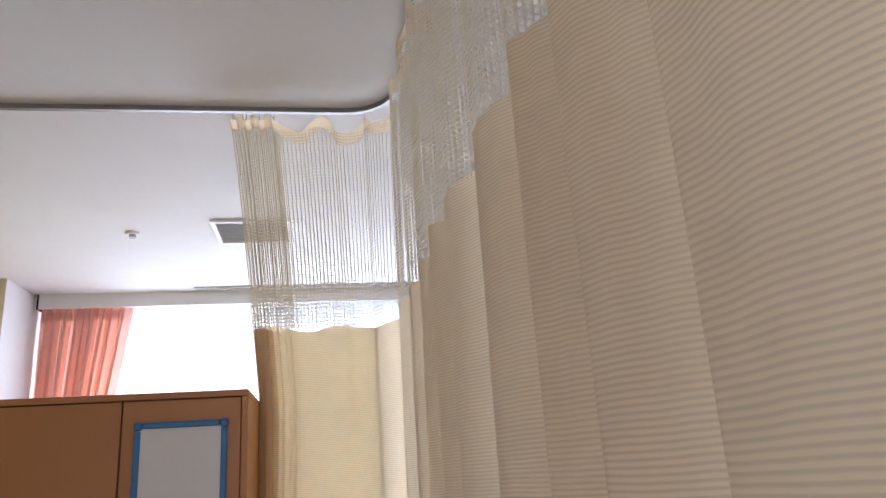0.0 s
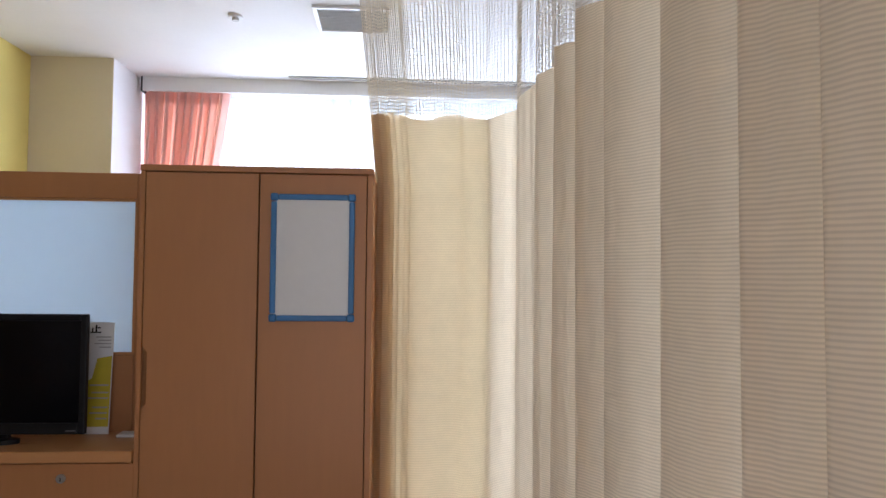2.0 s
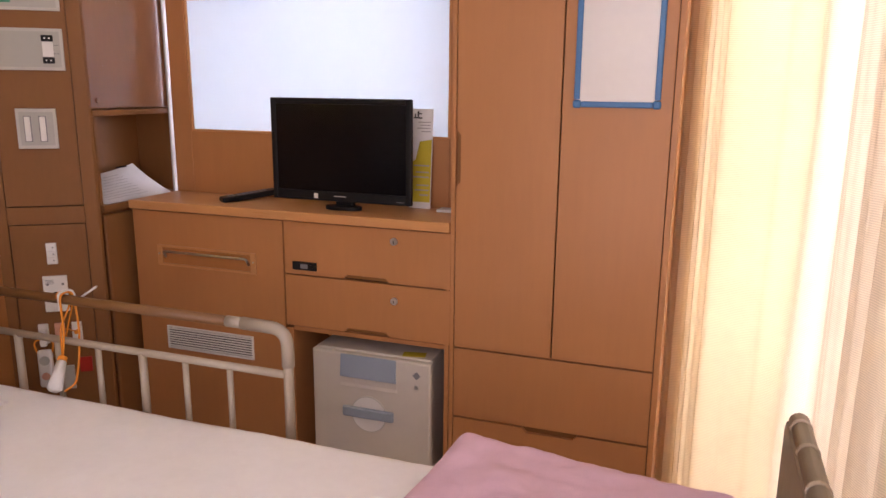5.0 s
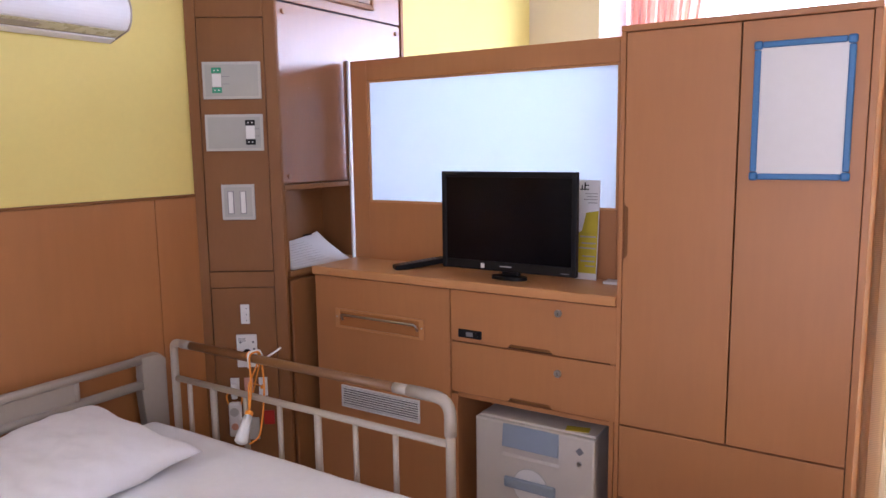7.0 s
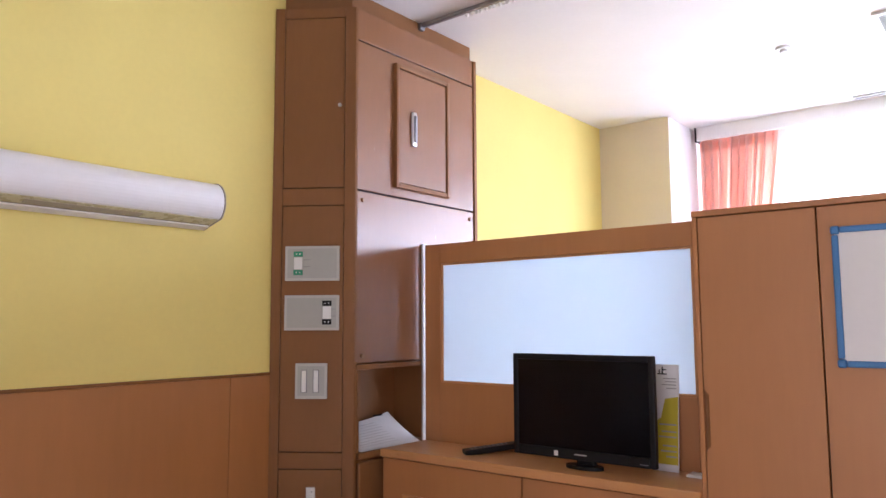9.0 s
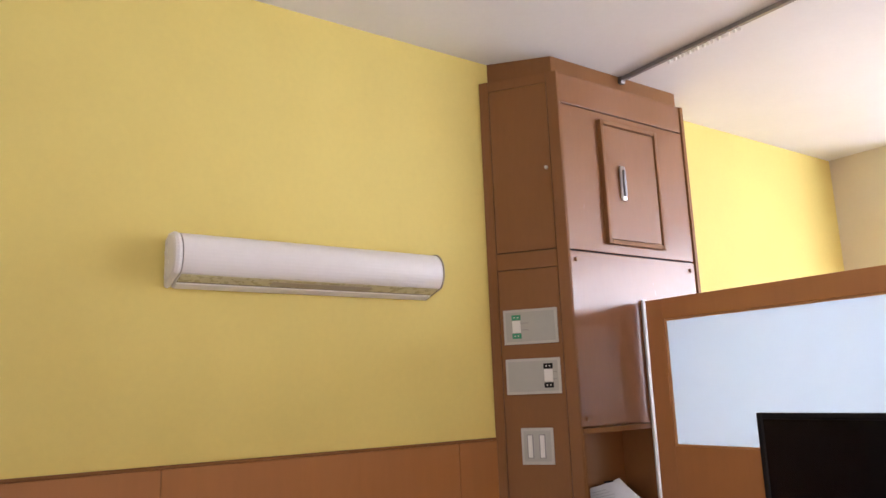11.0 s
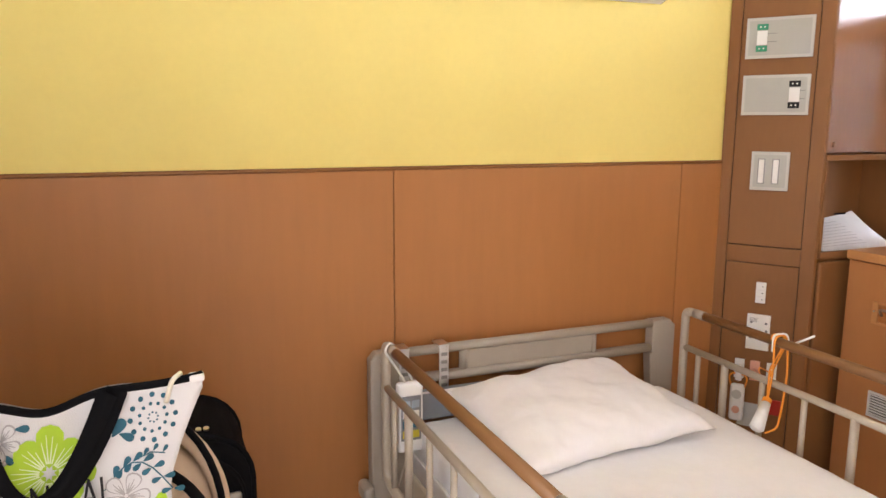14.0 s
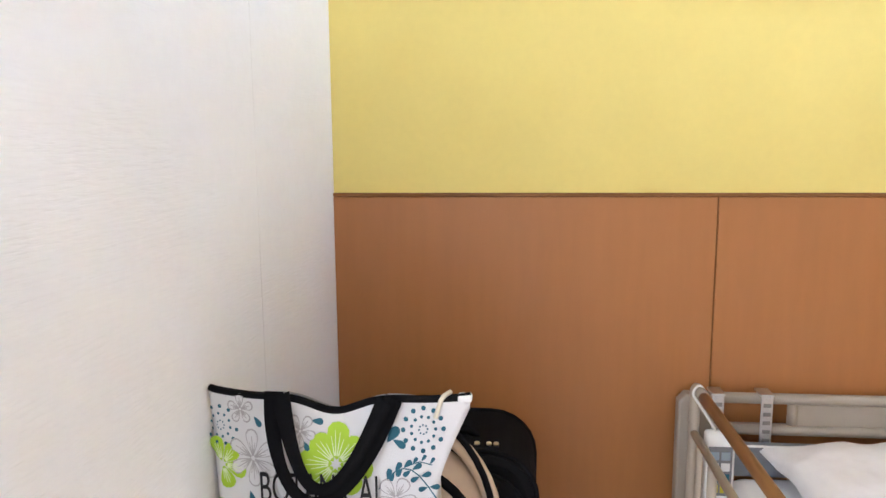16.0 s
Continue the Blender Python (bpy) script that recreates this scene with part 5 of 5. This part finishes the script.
def line_mark(name, x0, y0, x1, y1, w0, w1, mat, lift):
    d = math.hypot(x1 - x0, y1 - y0)
    nx, ny = -(y1 - y0) / d, (x1 - x0) / d
    printed(name, [px(x0 + nx * w0, y0 + ny * w0), px(x1 + nx * w1, y1 + ny * w1), px(x1 - nx * w1, y1 - ny * w1), px(x0 - nx * w0, y0 - ny * w0)], mat, lift)


def flower(cx, cy, r, n, width, turn=0.0, skip=()):
    """A solid lime flower with broad petals and pale veins."""
    for k in range(n):
        if k in skip:
            continue
        a = turn + 2 * math.pi * k / n
        long = r * (1.0, 0.9, 1.05, 0.94)[k % 4]
        printed("petal", petal(cx, cy, a, long, width), "lime", 0.0012 + 0.0002 * (k % 2))
        for d, reach in ((-0.26, 0.66), (-0.1, 0.80), (0.07, 0.76), (0.24, 0.62)):
            line_mark("vein", cx + math.cos(a + d) * long * 0.2, cy + math.sin(a + d) * long * 0.2, cx + math.cos(a + d) * long * reach, cy + math.sin(a + d) * long * reach, 1.1, 0.4, "lime_vein", 0.0018)


def line_flower(cx, cy, r, n, width, turn=0.0):
    """A flower drawn in grey outline, each petal with fine lines from its root."""
    for k in range(n):
        a = turn + 2 * math.pi * k / n
        printed("petal", petal(cx, cy, a, r, width), "grey_print", 0.0012 + 0.0002 * (k % 2))
        printed("petal_inside", petal(cx + 2.5 * math.cos(a), cy + 2.5 * math.sin(a), a, r - 5.0, width - 2.6), "tote", 0.0016 + 0.0002 * (k % 2))
        for d, reach in ((-0.2, 0.55), (0.0, 0.75), (0.2, 0.55)):
            line_mark("vein", cx + math.cos(a + d) * r * 0.08, cy + math.sin(a + d) * r * 0.08, cx + math.cos(a + d) * r * reach, cy + math.sin(a + d) * r * reach, 1.3, 0.5, "grey_print", 0.0021)


def ring_of_dots(cx, cy, radii, counts, size):
    for rr, n, s in zip(radii, counts, size):
        for k in range(n):
            a = 2 * math.pi * k / n + rr
            x, y = cx + rr * math.cos(a), cy + rr * math.sin(a)
            printed("dot", [px(x + s * math.cos(t), y + s * math.sin(t)) for t in np.linspace(0, 2 * math.pi, 8, endpoint=False)], "teal")


def stroke(points, w, mat):
    for (x0, y0), (x1, y1) in zip(points, points[1:]):
        d = math.hypot(x1 - x0, y1 - y0)
        nx, ny = -(y1 - y0) / d * w, (x1 - x0) / d * w
        printed("stem", [px(x0 + nx, y0 + ny), px(x1 + nx, y1 + ny), px(x1 - nx, y1 - ny), px(x0 - nx, y0 - ny)], mat)


flower(604, 788, 64, 8, 27, 0.1)
flower(748, 902, 60, 11, 14, 0.3)
flower(398, 802, 46, 6, 21, 0.2, skip=(2, 3))
flower(395, 905, 44, 6, 20, 0.5)
line_flower(458, 786, 48, 6, 17, 0.5)
line_flower(706, 838, 36, 5, 17, 0.2)
line_flower(438, 708, 25, 5, 11, 0.9)
line_flower(545, 736, 28, 5, 12, 0.4)
line_flower(446, 890, 36, 5, 15, 0.1)
ring_of_dots(752, 730, (7, 20, 33), (8, 11, 12), (1.6, 2.8, 4.0))
ring_of_dots(398, 738, (7, 19, 31), (8, 10, 11), (1.5, 2.5, 3.4))
for x, y, a, ln in ((462, 716, 0.9, 22), (548, 750, 1.0, 20), (562, 720, 0.1, 22), (690, 752, -0.9, 34), (700, 744, 0.5, 26), (448, 840, 1.3, 26), (444, 866, 0.8, 22)):
    printed("leaf", petal(x, y, a, ln, ln * 0.34), "teal")
# a curved sprig with leaves on both sides
sprig = [(676 + 98 * t, 826 - 44 * math.sin(math.pi * t) + 16 * t) for t in np.linspace(0, 1, 8)]
stroke(sprig, 1.0, "teal")
for k, (x, y) in enumerate(sprig[1:]):
    printed("leaf", petal(x, y, -1.2 + 0.25 * k, 19, 6.5), "teal")
    printed("leaf", petal(x, y, 1.9 + 0.2 * k, 17, 6.0), "teal")
stroke([(728, 785), (746, 780), (766, 786)], 0.9, "teal")
for x, y in ((734, 783), (748, 780), (762, 785)):
    printed("leaf", petal(x, y, -0.9, 13, 4.5), "teal")
for text, y, z in (("BOTANICAL", px(580, 850)[0], px(580, 850)[1]), ("FLOWERS", px(556, 908)[0], px(556, 908)[1])):
    dx = Matrix.Translation((tote_front(y, z + 0.02) + 0.004, y, z)) @ Matrix(((0, 0, 1, 0), (1, 0, 0, 0), (0, 1, 0, 0), (0, 0, 0, 1))) @ Matrix.Diagonal((0.52, 1.05, 1, 1))
    lettering("letters", text, 0.066, dx, "black", tote)


def webbing_strip(points, width):
    """A flat band along points, in pattern units with a lift, hung before the cloth."""
    bm = bmesh.new()
    rows = []
    for i, (x, y, lift) in enumerate(points):
        a, b = points[max(i - 1, 0)], points[min(i + 1, len(points) - 1)]
        d = Vector((b[0] - a[0], b[1] - a[1])).normalized()
        row = []
        w = width * (1 - 0.46 * math.sin(math.pi * i / (len(points) - 1)))
        for s in (-1, 1):
            for k in (0.0, 0.002):
                yy, zz = px(x - d.y * w * s, y + d.x * w * s)
                row.append(bm.verts.new((tote_front(yy, min(zz, 1.003)) + lift + k + 0.003 * s, yy, zz)))
        rows.append(row)
    for a, b in zip(rows, rows[1:]):
        for i, j in ((0, 1), (1, 3), (3, 2), (2, 0)):
            bm.faces.new((a[i], a[j], b[j], b[i]))
    bmesh.ops.recalc_face_normals(bm, faces=bm.faces)
    return bm


def arc_points(p0, p1, p2, p3, lift, n=18):
    out = []
    for t in np.linspace(0, 1, n):
        c = [(1 - t) ** 3, 3 * t * (1 - t) ** 2, 3 * t * t * (1 - t), t ** 3]
        out.append((sum(k * p[0] for k, p in zip(c, (p0, p1, p2, p3))), sum(k * p[1] for k, p in zip(c, (p0, p1, p2, p3))), lift + 0.018 * math.sin(math.pi * t)))
    return out


part("handle", webbing_strip(arc_points((503, 674), (488, 800), (588, 965), (705, 680), 0.006, 26), 15), "webbing", tote, "black webbing handle", True)
part("handle", webbing_strip(arc_points((518, 674), (548, 800), (588, 905), (692, 680), 0.016, 26), 14), "webbing", tote, "black webbing handle", True)
